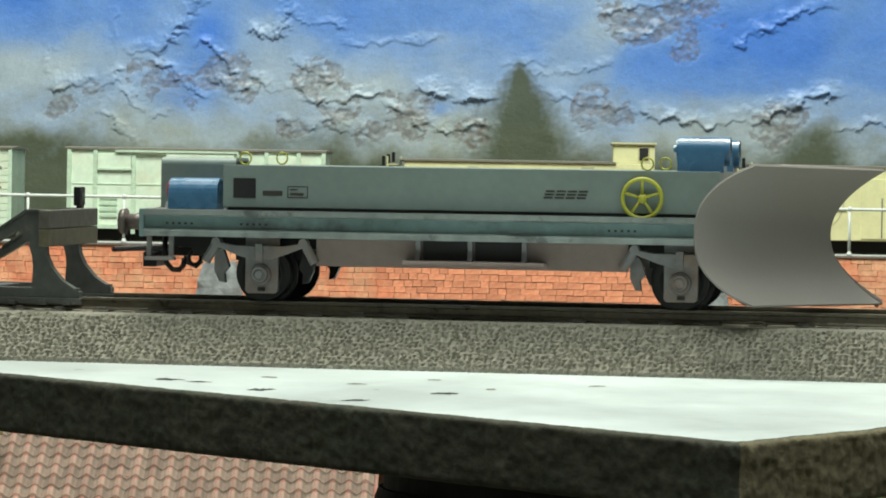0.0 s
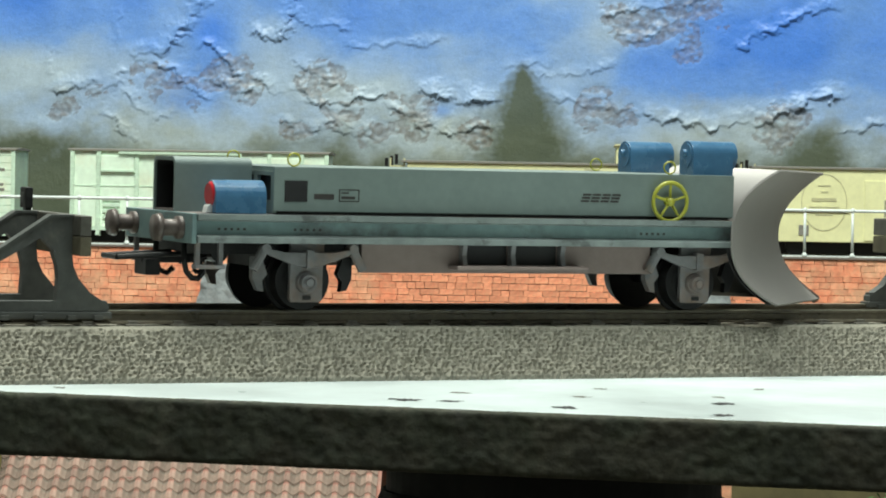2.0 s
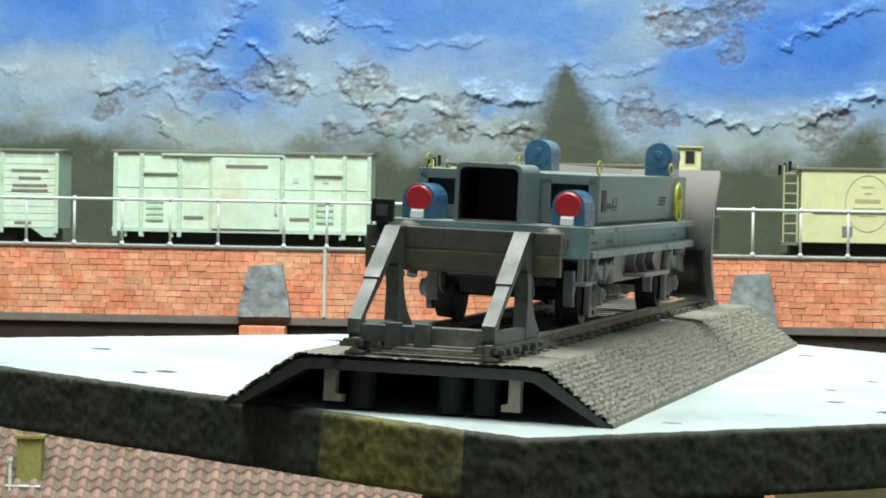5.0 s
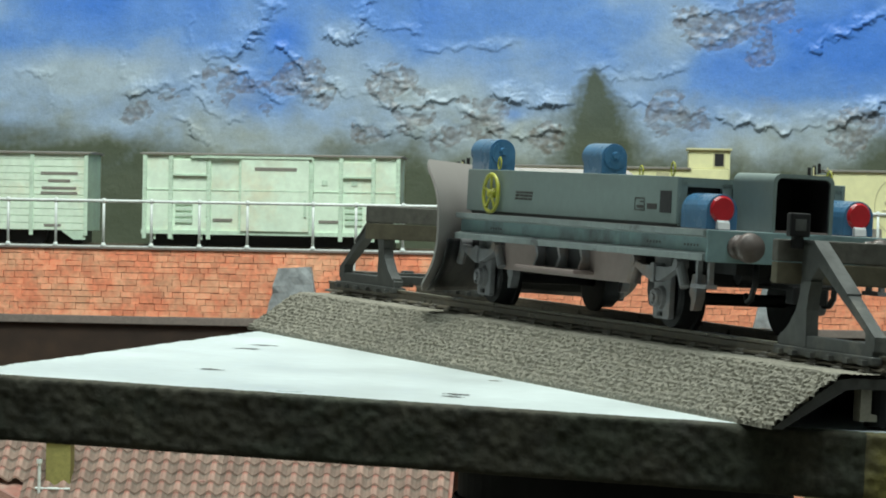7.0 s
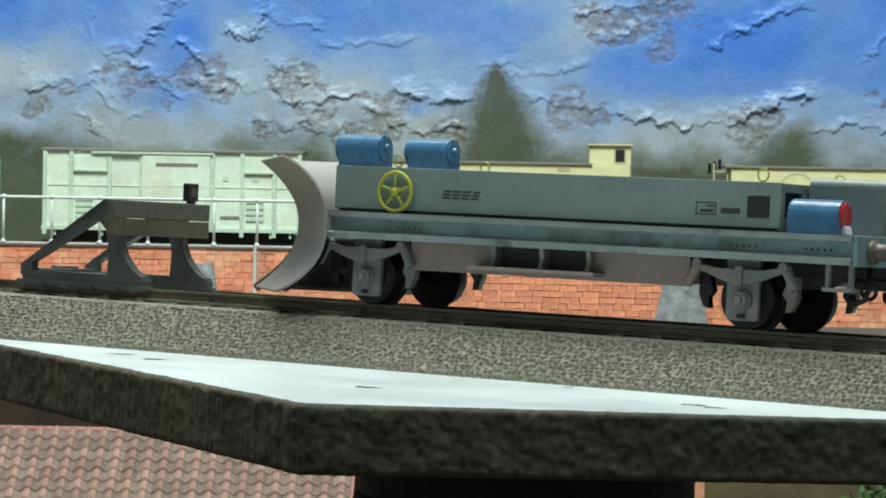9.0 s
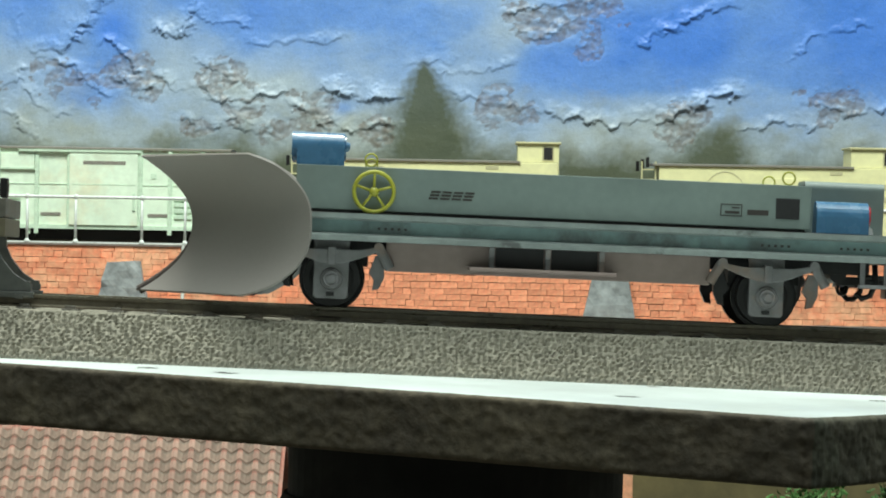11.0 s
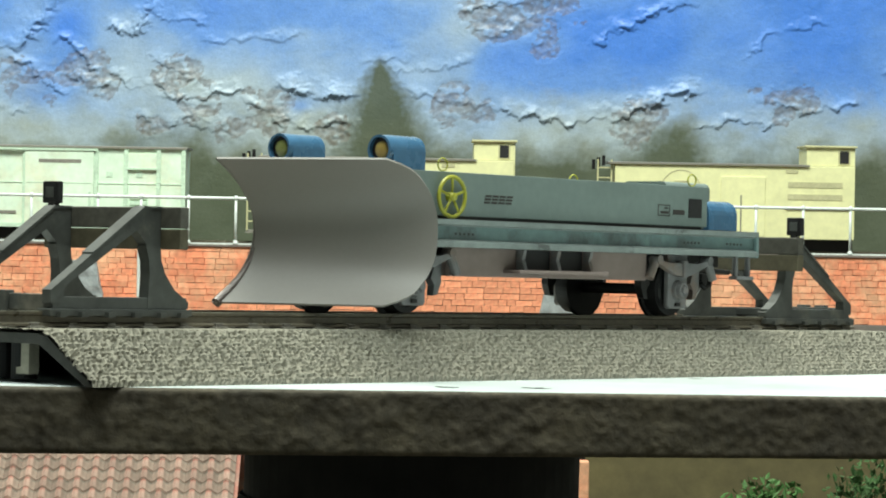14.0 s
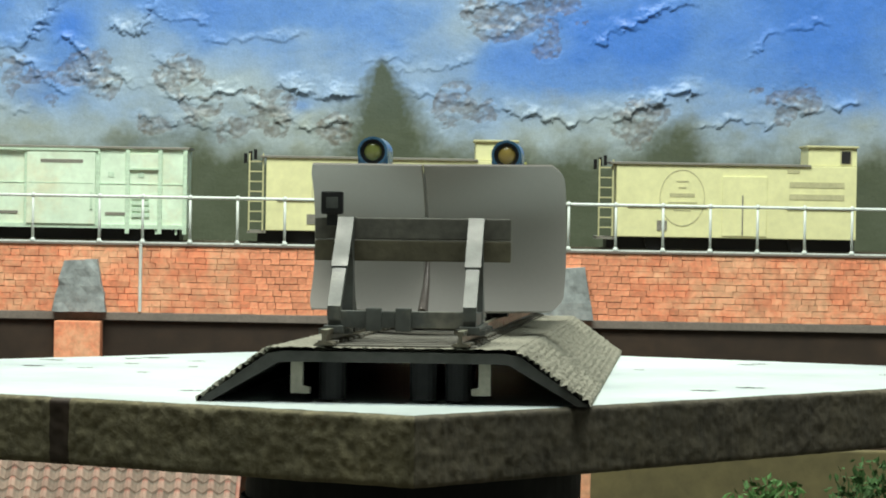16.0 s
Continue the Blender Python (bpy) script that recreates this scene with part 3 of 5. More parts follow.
def beer_car(x0, L, hut0, hut1):
    """Planked cream car with a brakeman's hut on its end platform."""
    c = thing("box_car", "cream yellow model box car with oval emblem and brakeman's hut", "goods wagon", group="cream cars on the siding")
    y = 775.0
    xb = x0 + 3.5
    part("body", new_box(xb, x0 + L, y + 1, y + 31, 12.6, 42.4), M_CREAMFRAME, c)
    part("side_sheet", new_box(xb + 0.1, x0 + L - 0.1, y + 0.5, y + 1.0, 12.8, 42.0, bevel=0.15), M_CREAM, c)
    bm = bmesh.new()
    prism(bm, [(y - 0.4, 42.6), (y + 16, 43.0), (y + 32, 42.6), (y + 32, 41.9), (y - 0.4, 41.9)], "x", x0 + 1, hut0 + 1)
    part("roof", bm, M_ROOFGREY, c)
    hut = part("hut", new_box(hut0, hut1, y + 1.5, y + 28, 12.6, 49.6, bevel=0.2), M_CREAM, c, "cream brakeman's hut with a small window")
    part("hut_roof", new_box(hut0 - 0.8, hut1 + 0.8, y + 0.4, y + 29, 49.6, 50.5, bevel=0.3), M_CREAMFRAME, hut)
    part("window", new_box(hut1 - 6.2, hut1 - 2.6, y + 1.2, y + 1.7, 43.4, 48.4), M_DARKPANEL_SHADE, hut)
    part("window_frame", new_box(hut1 - 6.8, hut1 - 2.0, y + 1.3, y + 1.55, 42.8, 49), M_CREAMFRAME, hut)
    # end platform with ladder and railing
    part("platform", new_box(x0 - 4, xb, y + 2, y + 30, 11.5, 12.6), M_ROOFGREY, c)
    for k in (0, 5.5):
        part("ladder_side", new_box(x0 - 3.6 + k, x0 - 3.0 + k, y + 1.5, y + 2.1, 12.6, 43.5), M_CREAMFRAME, c)
    for q in range(7):
        part("rung", new_box(x0 - 3.6, x0 + 2.5, y + 1.6, y + 2.0, 16 + q * 4, 16.5 + q * 4), M_CREAMFRAME, c)
    for k in (-5.0, -3.0, -1.0):
        part("brake_wheel", rod(bmesh.new(), (x0 + k, y + 3, 41.5 + 0.4 * k), (x0 + k, y + 3, 45.5 + 0.4 * k), 0.7, 8), M_BLACK, c)
    part("door", new_box(x0 + L * 0.46, x0 + L * 0.64, y + 0.1, y + 0.8, 13.5, 37.6, bevel=0.2), M_CREAM, c)
    part("door_bar", new_box(x0 + L * 0.54, x0 + L * 0.545, y - 0.2, y + 0.2, 14, 30), M_ROOFGREY, c)
    em = bmesh.new()
    ring(em, (0, 0, 0), (0, 1, 0), 9.0, 0.16, 32, 4)
    for v in em.verts:
        v.co = Vector((x0 + L * 0.30 + v.co.x, y + 0.35 + v.co.y * 0.3, 28.6 + v.co.z * 1.25))
    part("emblem", em, M_FADED, c, "thin dark oval emblem")
    ins = bmesh.new()
    for q, (wd, zz) in enumerate(((5, 35), (3, 32.5), (10, 29), (12, 26.5), (7, 23.4))):
        box(ins, x0 + L * 0.30 - wd / 2, x0 + L * 0.30 + wd / 2, y + 0.32, y + 0.48, zz, zz + (1.4 if q == 2 else 0.5))
    part("emblem_bars", ins, M_FADED, c, "dark bars for unreadable lettering")
    for z, a, b in ((33.5, 0.73, 0.95), (28.6, 0.73, 0.95)):
        part("print", new_box(x0 + L * a, x0 + L * b, y + 0.3, y + 0.48, z, z + 2.2), M_FADED, c, "bar of unreadable faded lettering")
    part("print", new_box(x0 + L * 0.72, x0 + L * 0.77, y + 0.3, y + 0.48, 39.2, 40.6), M_FADED, c, "bar of small dark print")
    part("grab_rail", new_box(x0 + 8, x0 + 40, y - 0.2, y + 0.3, 24.9, 25.5), M_ROOFGREY, c)
    part("grab_rail", new_box(x0 + L * 0.72, x0 + L - 2, y - 0.2, y + 0.3, 24.9, 25.5), M_ROOFGREY, c)
    part("hatch", new_box(x0 + 20, x0 + 24, y + 0.2, y + 0.5, 15.4, 19.4), M_ROOFGREY, c)
    part("underframe", new_box(x0, x0 + L, y + 6, y + 28, 8, 12.6), M_BLACK, c)
    car_wheels(c, (x0 + 20, x0 + L - 22), y)
    return c


plank_car(-330.5)
mint_car(-198.8)
beer_car(-66, 103.5, 21.3, 37.9)
beer_car(74.5, 100.0, 155, 174.5)
tagged(thing("siding_track", "dark rails of the raised siding", "track", new_box(-420, 360, 782, 783, 6.6, 8.2), M_RAIL), kind="structure")


# ---------- stone buttresses, brick piers, pipe ----------
for bx in (-133.5, 57.5):
    bm = bmesh.new()
    prism(bm, [(bx - 10.5, -20), (bx + 10.5, -20), (bx + 6.8, 0.6), (bx - 6, -0.2)], "y", 743.5, 750.6)
    bmesh.ops.subdivide_edges(bm, edges=bm.edges, cuts=5, use_grid_fill=True)
    for v in bm.verts:
        v.co += Vector((0.5, 0.5, 0.3)) * noise.noise(v.co * 0.4) + Vector((0.3, 0.3, 0.2)) * noise.noise(v.co * 1.3)
    thing("buttress", "rough grey stone buttress against the brick wall", "buttress", bm, M_STONE, group="buttresses")
    bm = new_box(bx - 9, bx + 9, 740, 751, -60, -23.6, bevel=0.4)
    thing("pier", "short orange brick pier below the ledge", "pier", bm, M_BRICK, group="brick piers")
pipe = bmesh.new()
rod(pipe, (-110, 749.2, -19.8), (-110, 749.2, 7), 0.7, 8)
thing("drain_pipe", "thin grey pipe down the brick wall", "pipe", pipe, M_RAILING)


# ---------- tiled house below ----------
def house():
    h = thing("house", "olive model house with weathered red pantile roof", "house")
    part("wall", new_box(-312, -66, 520, 596, -110, -86, bevel=0.3), M_OLIVE, h)
    slope = math.radians(34)
    ridge = Vector((0, 600, -55.5))
    down = Vector((0, -math.cos(slope), -math.sin(slope)))
    bm = bmesh.new()
    prism(bm, [(600.5, -56.6), (518, -56.6 - 82.5 * math.tan(slope)), (518, -58.6 - 82.5 * math.tan(slope)), (600.5, -58.6), (640, -85), (640, -83)], "x", -318, -60)
    roof = part("roof", bm, M_TILE, h)
    # one pantile: a wave across, laid with a lip
    w, ln = 5.6, 5.6
    tb = bmesh.new()
    rows = []
    for k, (lift, back) in enumerate(((1.0, ln), (0.25, -0.6))):
        rows.append([tb.verts.new((w * (q / 6 - 0.5), back * down.y, back * down.z + 0.8 * math.cos(q / 6 * 2 * math.pi) * -1 + lift)) for q in range(7)])
    lip = [tb.verts.new(v.co + Vector((0, 0, -0.75))) for v in rows[0]]
    for q in range(6):
        tb.faces.new((rows[0][q], rows[0][q + 1], rows[1][q + 1], rows[1][q]))
        tb.faces.new((lip[q], lip[q + 1], rows[0][q + 1], rows[0][q]))
    bmesh.ops.recalc_face_normals(tb, faces=tb.faces)
    # crest faces red, hollow faces greyer and darker
    for k, f in enumerate(tb.faces):
        f.material_index = 0 if (k // 2) in (2, 3) else 1
    me = mesh_of("roof_tile", tb, [M_TILE, M_TILEGREY], False)
    for r in range(9):
        for k in range(46):
            x = -316 + k * w
            if r > 4 and k < 20:
                continue
            p = ridge + down * (r * ln + 0.5)
            ob = new("roof_tile", me)
            ob.parent = roof
            ob.location = (x * MM, p.y * MM, (p.z + 0.4 + 0.08 * ((k * 7 + r * 3) % 5)) * MM)
    rb = bmesh.new()
    rod(rb, (-318, 600.5, -55.6), (-60, 600.5, -55.6), 1.5, 10)
    part("ridge", rb, M_TILE, h)
    ch = part("chimney", new_box(-199, -190.5, 575, 583, -80, -57, bevel=0.3), M_OLIVE, h, "olive rendered chimney stack")
    part("chimney_cap", new_box(-200, -189.5, 574, 584, -57, -55.8, bevel=0.2), M_OLIVE, ch)
    part("chimney_pot", rod(bmesh.new(), (-194.7, 579, -55.8), (-194.7, 579, -49.6), 3.0, 10, 2.4), M_POT, ch)
    pole = bmesh.new()
    rod(pole, (-200.6, 572, -84), (-200.6, 572, -63), 0.6, 8)
    rod(pole, (-200.6, 572, -64.5), (-200.6, 572, -63), 1.0, 8)
    rod(pole, (-202, 572, -73), (-190, 572, -73), 0.5, 8)
    part("vent_pipe", pole, M_RAILING, h)
    part("skylight", new_box(-147, -142, 577, 583, -73.5, -69.5, bevel=0.2), M_POT, h)
    gab = bmesh.new()
    prism(gab, [(-232, -60), (-196, -78.4), (-196, -81), (-232, -62.6)], "y", 548, 551)
    part("barge_board", gab, M_POT, h)


house()
thing("brick_pillar", "orange brick corner pillar beside the house", "pillar", new_box(46, 54.5, 496, 504, -110, -55, bevel=0.4), M_BRICK)
thing("wall_render", "olive brown rendered low wall", "wall", new_box(54.6, 260, 520, 526, -110, -52, bevel=0.6), M_OLIVEDARK, kind="structure")


def shrub(x, y, z, r, seed):
    rnd = random.Random(seed)
    s = thing("shrub", "small bushy green model shrub", "shrub", group="shrubs")
    st = rod(bmesh.new(), (x, y, -110), (x, y, z - r * 0.3), 1.0, 7, 0.5)
    part("stem", st, M_FASCIA, s)
    bm = bmesh.new()
    for _ in range(420):
        d = Vector((rnd.gauss(0, 1), rnd.gauss(0, 1), rnd.gauss(0, 1))).normalized() * (r * rnd.uniform(0.35, 1.05))
        c = Vector((x, y, z)) + Vector((d.x * 1.2, d.y, d.z * 0.9))
        q = Euler((rnd.uniform(0, 6), rnd.uniform(0, 6), rnd.uniform(0, 6))).to_matrix()
        k = rnd.uniform(1.0, 2.0)
        vs = [bm.verts.new(c + q @ Vector(p) * k) for p in ((-1, 0, 0), (0, -0.5, 0.2), (1, 0, 0), (0, 0.5, 0.2))]
        bm.faces.new(vs)
    part("crown", bm, M_LEAF, s)


for k, (x, y, z, r) in enumerate(((102, 420, -62, 11), (134, 430, -58, 12), (162, 440, -60, 12), (78, 430, -70, 7))):
    shrub(x, y, z, r, k)


# ---------- turntable: black motor case and the square board on it ----------
ped = bmesh.new()
rod(ped, (0, 0, -19.6), (0, 0, -10.4), 26.3, 64)
rod(ped, (0, 0, -10.4), (0, 0, -9.2), 26.3, 64, 25.4)
pedestal = thing("turntable_base", "black cylindrical turntable motor case", "turntable")
part("drum", ped, M_PEDESTAL, pedestal)
ped = bmesh.new()
rod(ped, (0, 0, -21.2), (0, 0, -19.6), 27.6, 64, 26.9)
rod(ped, (0, 0, -110), (0, 0, -21.2), 27.6, 64)
part("foot", ped, M_PEDESTAL, pedestal)
pedestal.matrix_world = LEAN
BOARD_T = 8.6


def board():
    """A thick rough-edged rectangular board, white on top; its edge is uneven."""
    b = thing("display_board", "thick rectangular board with white top and rough dark edge", "board")
    rim = []
    corners = [(-124.5, -18), (39, -129), (124.5, 5), (-39, 112)]
    for k in range(4):
        (ax, ay), (bx, by) = corners[k], corners[(k + 1) % 4]
        n = 480
        for i in range(n):
            f = i / n
            x, y = ax + (bx - ax) * f, ay + (by - ay) * f
            e = 0.5 * noise.noise(Vector((x * 0.35, y * 0.35, 2))) + 0.3 * noise.noise(Vector((x, y, 4)))
            s = 1 + e / 100
            rim.append((x * s, y * s + TRACK_Y))
    n = len(rim)
    bm = bmesh.new()
    levels = [(-0.05, 0.994), (-0.25, 0.998)] + [(-0.5 - 0.42 * k, 1.001) for k in range(19)] + [(-8.35, 0.999), (-BOARD_T, 0.994)]
    rows = []
    for z, s in levels:
        row = []
        for i, (x, y) in enumerate(rim):
            e = 1 + 0.003 * noise.noise(Vector((x * 0.3, y * 0.3, z * 0.4))) + 0.0026 * noise.noise(Vector((x * 0.95, y * 0.95, z * 1.2)))
            row.append(bm.verts.new((x * s * e, y * s * e, z)))
        rows.append(row)
    for a, c in zip(rows, rows[1:]):
        for i in range(n):
            bm.faces.new((a[i], c[i], c[(i + 1) % n], a[(i + 1) % n]))
    bm.faces.new(rows[-1][::-1])
    bm.faces.new(rows[0])
    bmesh.ops.recalc_face_normals(bm, faces=bm.faces)
    core = part("core", bm, [M_EDGE, M_SMEAR, M_EDGEBROWN, M_EDGEDARK, M_FASCIA], b, "dark gritty board edge", True)
    for p in core.data.polygons:
        i = p.index % n
        if p.index < (len(levels) - 1) * n and n // 4 <= i < 3 * n // 4:
            p.material_index = 2 if i < n // 2 else 3
            if 0.63 < 4 * i / n - 1 < 0.648:
                p.material_index = 4
        if p.index < (len(levels) - 1) * n and (4 * n // 4 - n // 40 - n // 30 < i < n - n // 60):
            p.material_index = 1
    tm = bmesh.new()
    outer = []
    for i, (x, y) in enumerate(rim):
        k = 0.986 + 0.008 * noise.noise(Vector((x * 0.3, y * 0.3, 8))) + 0.004 * noise.noise(Vector((x * 1.1, y * 1.1, 8)))
        outer.append((x * k, y * k))
    top = [tm.verts.new((x, y, 0)) for x, y in outer]
    low = [tm.verts.new((x * 1.001, y * 1.001, -0.04)) for x, y in outer]
    tm.faces.new(top)
    for i in range(n):
        tm.faces.new((top[i], low[i], low[(i + 1) % n], top[(i + 1) % n]))
    bmesh.ops.recalc_face_normals(tm, faces=tm.faces)
    part("white_top", tm, M_TOP, b, "white painted top with dark chips")
    return b


def chips(parent):
    """Dark places where the white paint has flaked away."""
    rnd = random.Random(5)
    spots = [(-49.0, -55.0, 2.8), (-36.3, -45.4, 1.8), (-32.3, -69.3, 2.6), (-21.8, -54.2, 1.7), (-15.7, -83.2, 2.2), (-12.4, -42.4, 1.2), (-6.5, -67.4, 2.2), (-1.5, -58.0, 1.5), (11.8, -46.3, 1.4), (46.0, 39.8, 2.4), (-57.6, 47.6, 2.4), (34.6, 46.4, 2.6), (-27.4, 29.3, 1.3), (-43.8, -58.1, 2.2), (-62, 50, 2), (70, -30, 2), (-90, -30, 1.5), (-20, 70, 2.4)]
    for x, y, r in spots:
        bm = bmesh.new()
        a0 = rnd.uniform(0, 3)
        pts = []
        for i in range(26):
            a = 2 * math.pi * i / 26
            q = r * rnd.uniform(0.4, 1.15)
            u, v = q * math.cos(a), 0.75 * q * math.sin(a)
            pts.append(bm.verts.new((x + u * math.cos(a0) - v * math.sin(a0), y + TRACK_Y + u * math.sin(a0) + v * math.cos(a0), 0.012 + 0.05 * (i % 2))))
        bm.faces.new(pts)
        part("chip", bm, M_TIE if r < 2 else M_DARKPANEL_SHADE, parent)


def track_bed():
    """Hollow ballasted track section with sleepers and two rails."""
    t = thing("track_section", "hollow grey ballasted model track with two rails", "track")
    xa, xb, half, top = -104.0, 98.4, 25.0, 7.1
    prof = [(-half, 0.0), (-half, 0.5), (-16.2, top - 0.25), (-15.2, top), (15.2, top), (16.2, top - 0.25), (half, 0.5), (half, 0.0)]
    pts = []
    for (y0, z0), (y1, z1) in zip(prof, prof[1:]):
        ln = math.hypot(y1 - y0, z1 - z0)
        k = max(1, int(ln / 0.27))
        for i in range(k):
            pts.append((y0 + (y1 - y0) * i / k, z0 + (z1 - z0) * i / k))
    pts.append(prof[-1])
    nx = int((xb - xa) / 0.27)
    # pits on an uneven grid over the unrolled surface
    rng, cell = np.random.default_rng(4), 0.86
    run = np.concatenate(([0.0], np.cumsum([math.dist(p, q) for p, q in zip(pts, pts[1:])])))
    along = (xb - xa) * np.arange(nx + 1) / nx
    shift = rng.uniform(-0.27, 0.27, (int(along[-1] / cell) + 5, int(run[-1] / cell) + 5, 2))
    size = rng.uniform(0.75, 1.2, shift.shape[:2])
    gu, gv = np.meshgrid(along / cell, run / cell, indexing="ij")
    cu, cv = np.floor(gu).astype(int), np.floor(gv).astype(int)
    near = np.full(gu.shape, 9.0)
    for du in (-1, 0, 1):
        for dv in (-1, 0, 1):
            ku, kv = cu + du + 1, cv + dv + 1
            au, av = cu + du + 0.5 + 0.25 * (cv % 2) + shift[ku, kv, 0], cv + dv + 0.5 + shift[ku, kv, 1]
            near = np.minimum(near, np.hypot(gu - au, gv - av) / size[ku, kv])
    pit = 0.62 * np.clip((near - 0.1) / 0.4, 0, 1)
    verts, faces = [], []
    for i in range(nx + 1):
        x = xa + along[i]
        for k, (y, z) in enumerate(pts):
            h = pit[i, k] - 0.5 + noise.noise(Vector((x, y, z)) * 1.9) * 0.2
            h *= 0.35 if abs(y) < 15.4 else 1.0
            out = 1.0 if z > 0.3 else 0.0
            slope = 0.62 if abs(y) > 15.6 else 0.0
            e = 0.5 * noise.noise(Vector((y * 0.7, z, 3 + i // nx))) if i in (0, nx) else 0
            verts.append(((x + e) * MM, (y + math.copysign(slope, y) * h * out) * MM, (z + h * 0.8 * out) * MM))
    m = len(pts)
    for i in range(nx):
        for j in range(m - 1):
            faces.append((i * m + j, (i + 1) * m + j, (i + 1) * m + j + 1, i * m + j + 1))
    me = bpy.data.meshes.new("ballast")
    me.from_pydata(verts, [], faces)
    me.materials.append(M_BED)
    ob = new("ballast", me)
    ob.parent = t
    tagged(ob, "grey grainy moulded ballast")
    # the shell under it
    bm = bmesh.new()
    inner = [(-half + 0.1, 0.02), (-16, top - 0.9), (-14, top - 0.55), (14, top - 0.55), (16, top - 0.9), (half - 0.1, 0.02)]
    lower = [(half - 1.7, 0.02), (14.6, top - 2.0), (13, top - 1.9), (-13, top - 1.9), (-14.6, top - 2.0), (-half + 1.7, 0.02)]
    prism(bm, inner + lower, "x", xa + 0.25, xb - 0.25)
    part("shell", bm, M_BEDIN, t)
    for x in (xa + 1.5, xb - 1.5):
        for y in (-11.5, 10.8):
            s = 1 if y > 0 else -1
            bm = bmesh.new()
            prism(bm, [(y, top - 1.8), (y + 1.5 * s, top - 1.8), (y + 1.5 * s, 1.2), (y - 0.9 * s, 1.2), (y - 0.9 * s, 2.0), (y, 2.2)], "x", x - 0.9, x + 0.9)
            part("clip", bm, M_BED, t)
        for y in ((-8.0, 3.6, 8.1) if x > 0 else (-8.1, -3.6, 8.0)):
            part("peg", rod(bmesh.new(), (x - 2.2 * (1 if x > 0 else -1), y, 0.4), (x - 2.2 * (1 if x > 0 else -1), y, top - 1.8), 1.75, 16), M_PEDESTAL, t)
    tie = mesh_of("sleeper", new_box(-1.3, 1.3, -10.4, 10.4, top - 0.6, top + 0.3, bevel=0.15), M_TIE)
    for k in range(29):
        o = new("sleeper", tie)
        o.parent = t
        o.location = ((xa + 4 + k * 6.95) * MM, 0, 0)
    chair = mesh_of("rail_chair", new_box(-0.8, 0.8, -1.3, 1.3, top + 0.3, top + 0.75, bevel=0.1), M_TIE)
    for k in range(29):
        for y in (-8.6, 8.6):
            o = new("rail_chair", chair)
            o.parent = t
            o.location = ((xa + 4 + k * 6.95) * MM, y * MM, 0)
    for y in (-8.6, 8.6):
        bm = bmesh.new()
        prism(bm, [(y - 1.1, top + 0.3), (y + 1.1, top + 0.3), (y + 1.1, top + 0.55), (y + 0.25, top + 0.8), (y + 0.25, top + 1.6), (y + 0.45, top + 1.8), (y + 0.45, top + 2.2), (y - 0.45, top + 2.2), (y - 0.45, top + 1.8), (y - 0.25, top + 1.6), (y - 0.25, top + 0.8), (y - 1.1, top + 0.55)], "x", xa + 0.4, xb + 1.8)
        rail = part("rail", bm, M_RAIL, t)
        part("rail_head", new_box(xa + 0.4, xb + 1.8, y - 0.4, y + 0.4, top + 2.1, top + 2.24, bevel=0.03), M_RAILHEAD, rail, "lighter worn top of the rail")
    return t


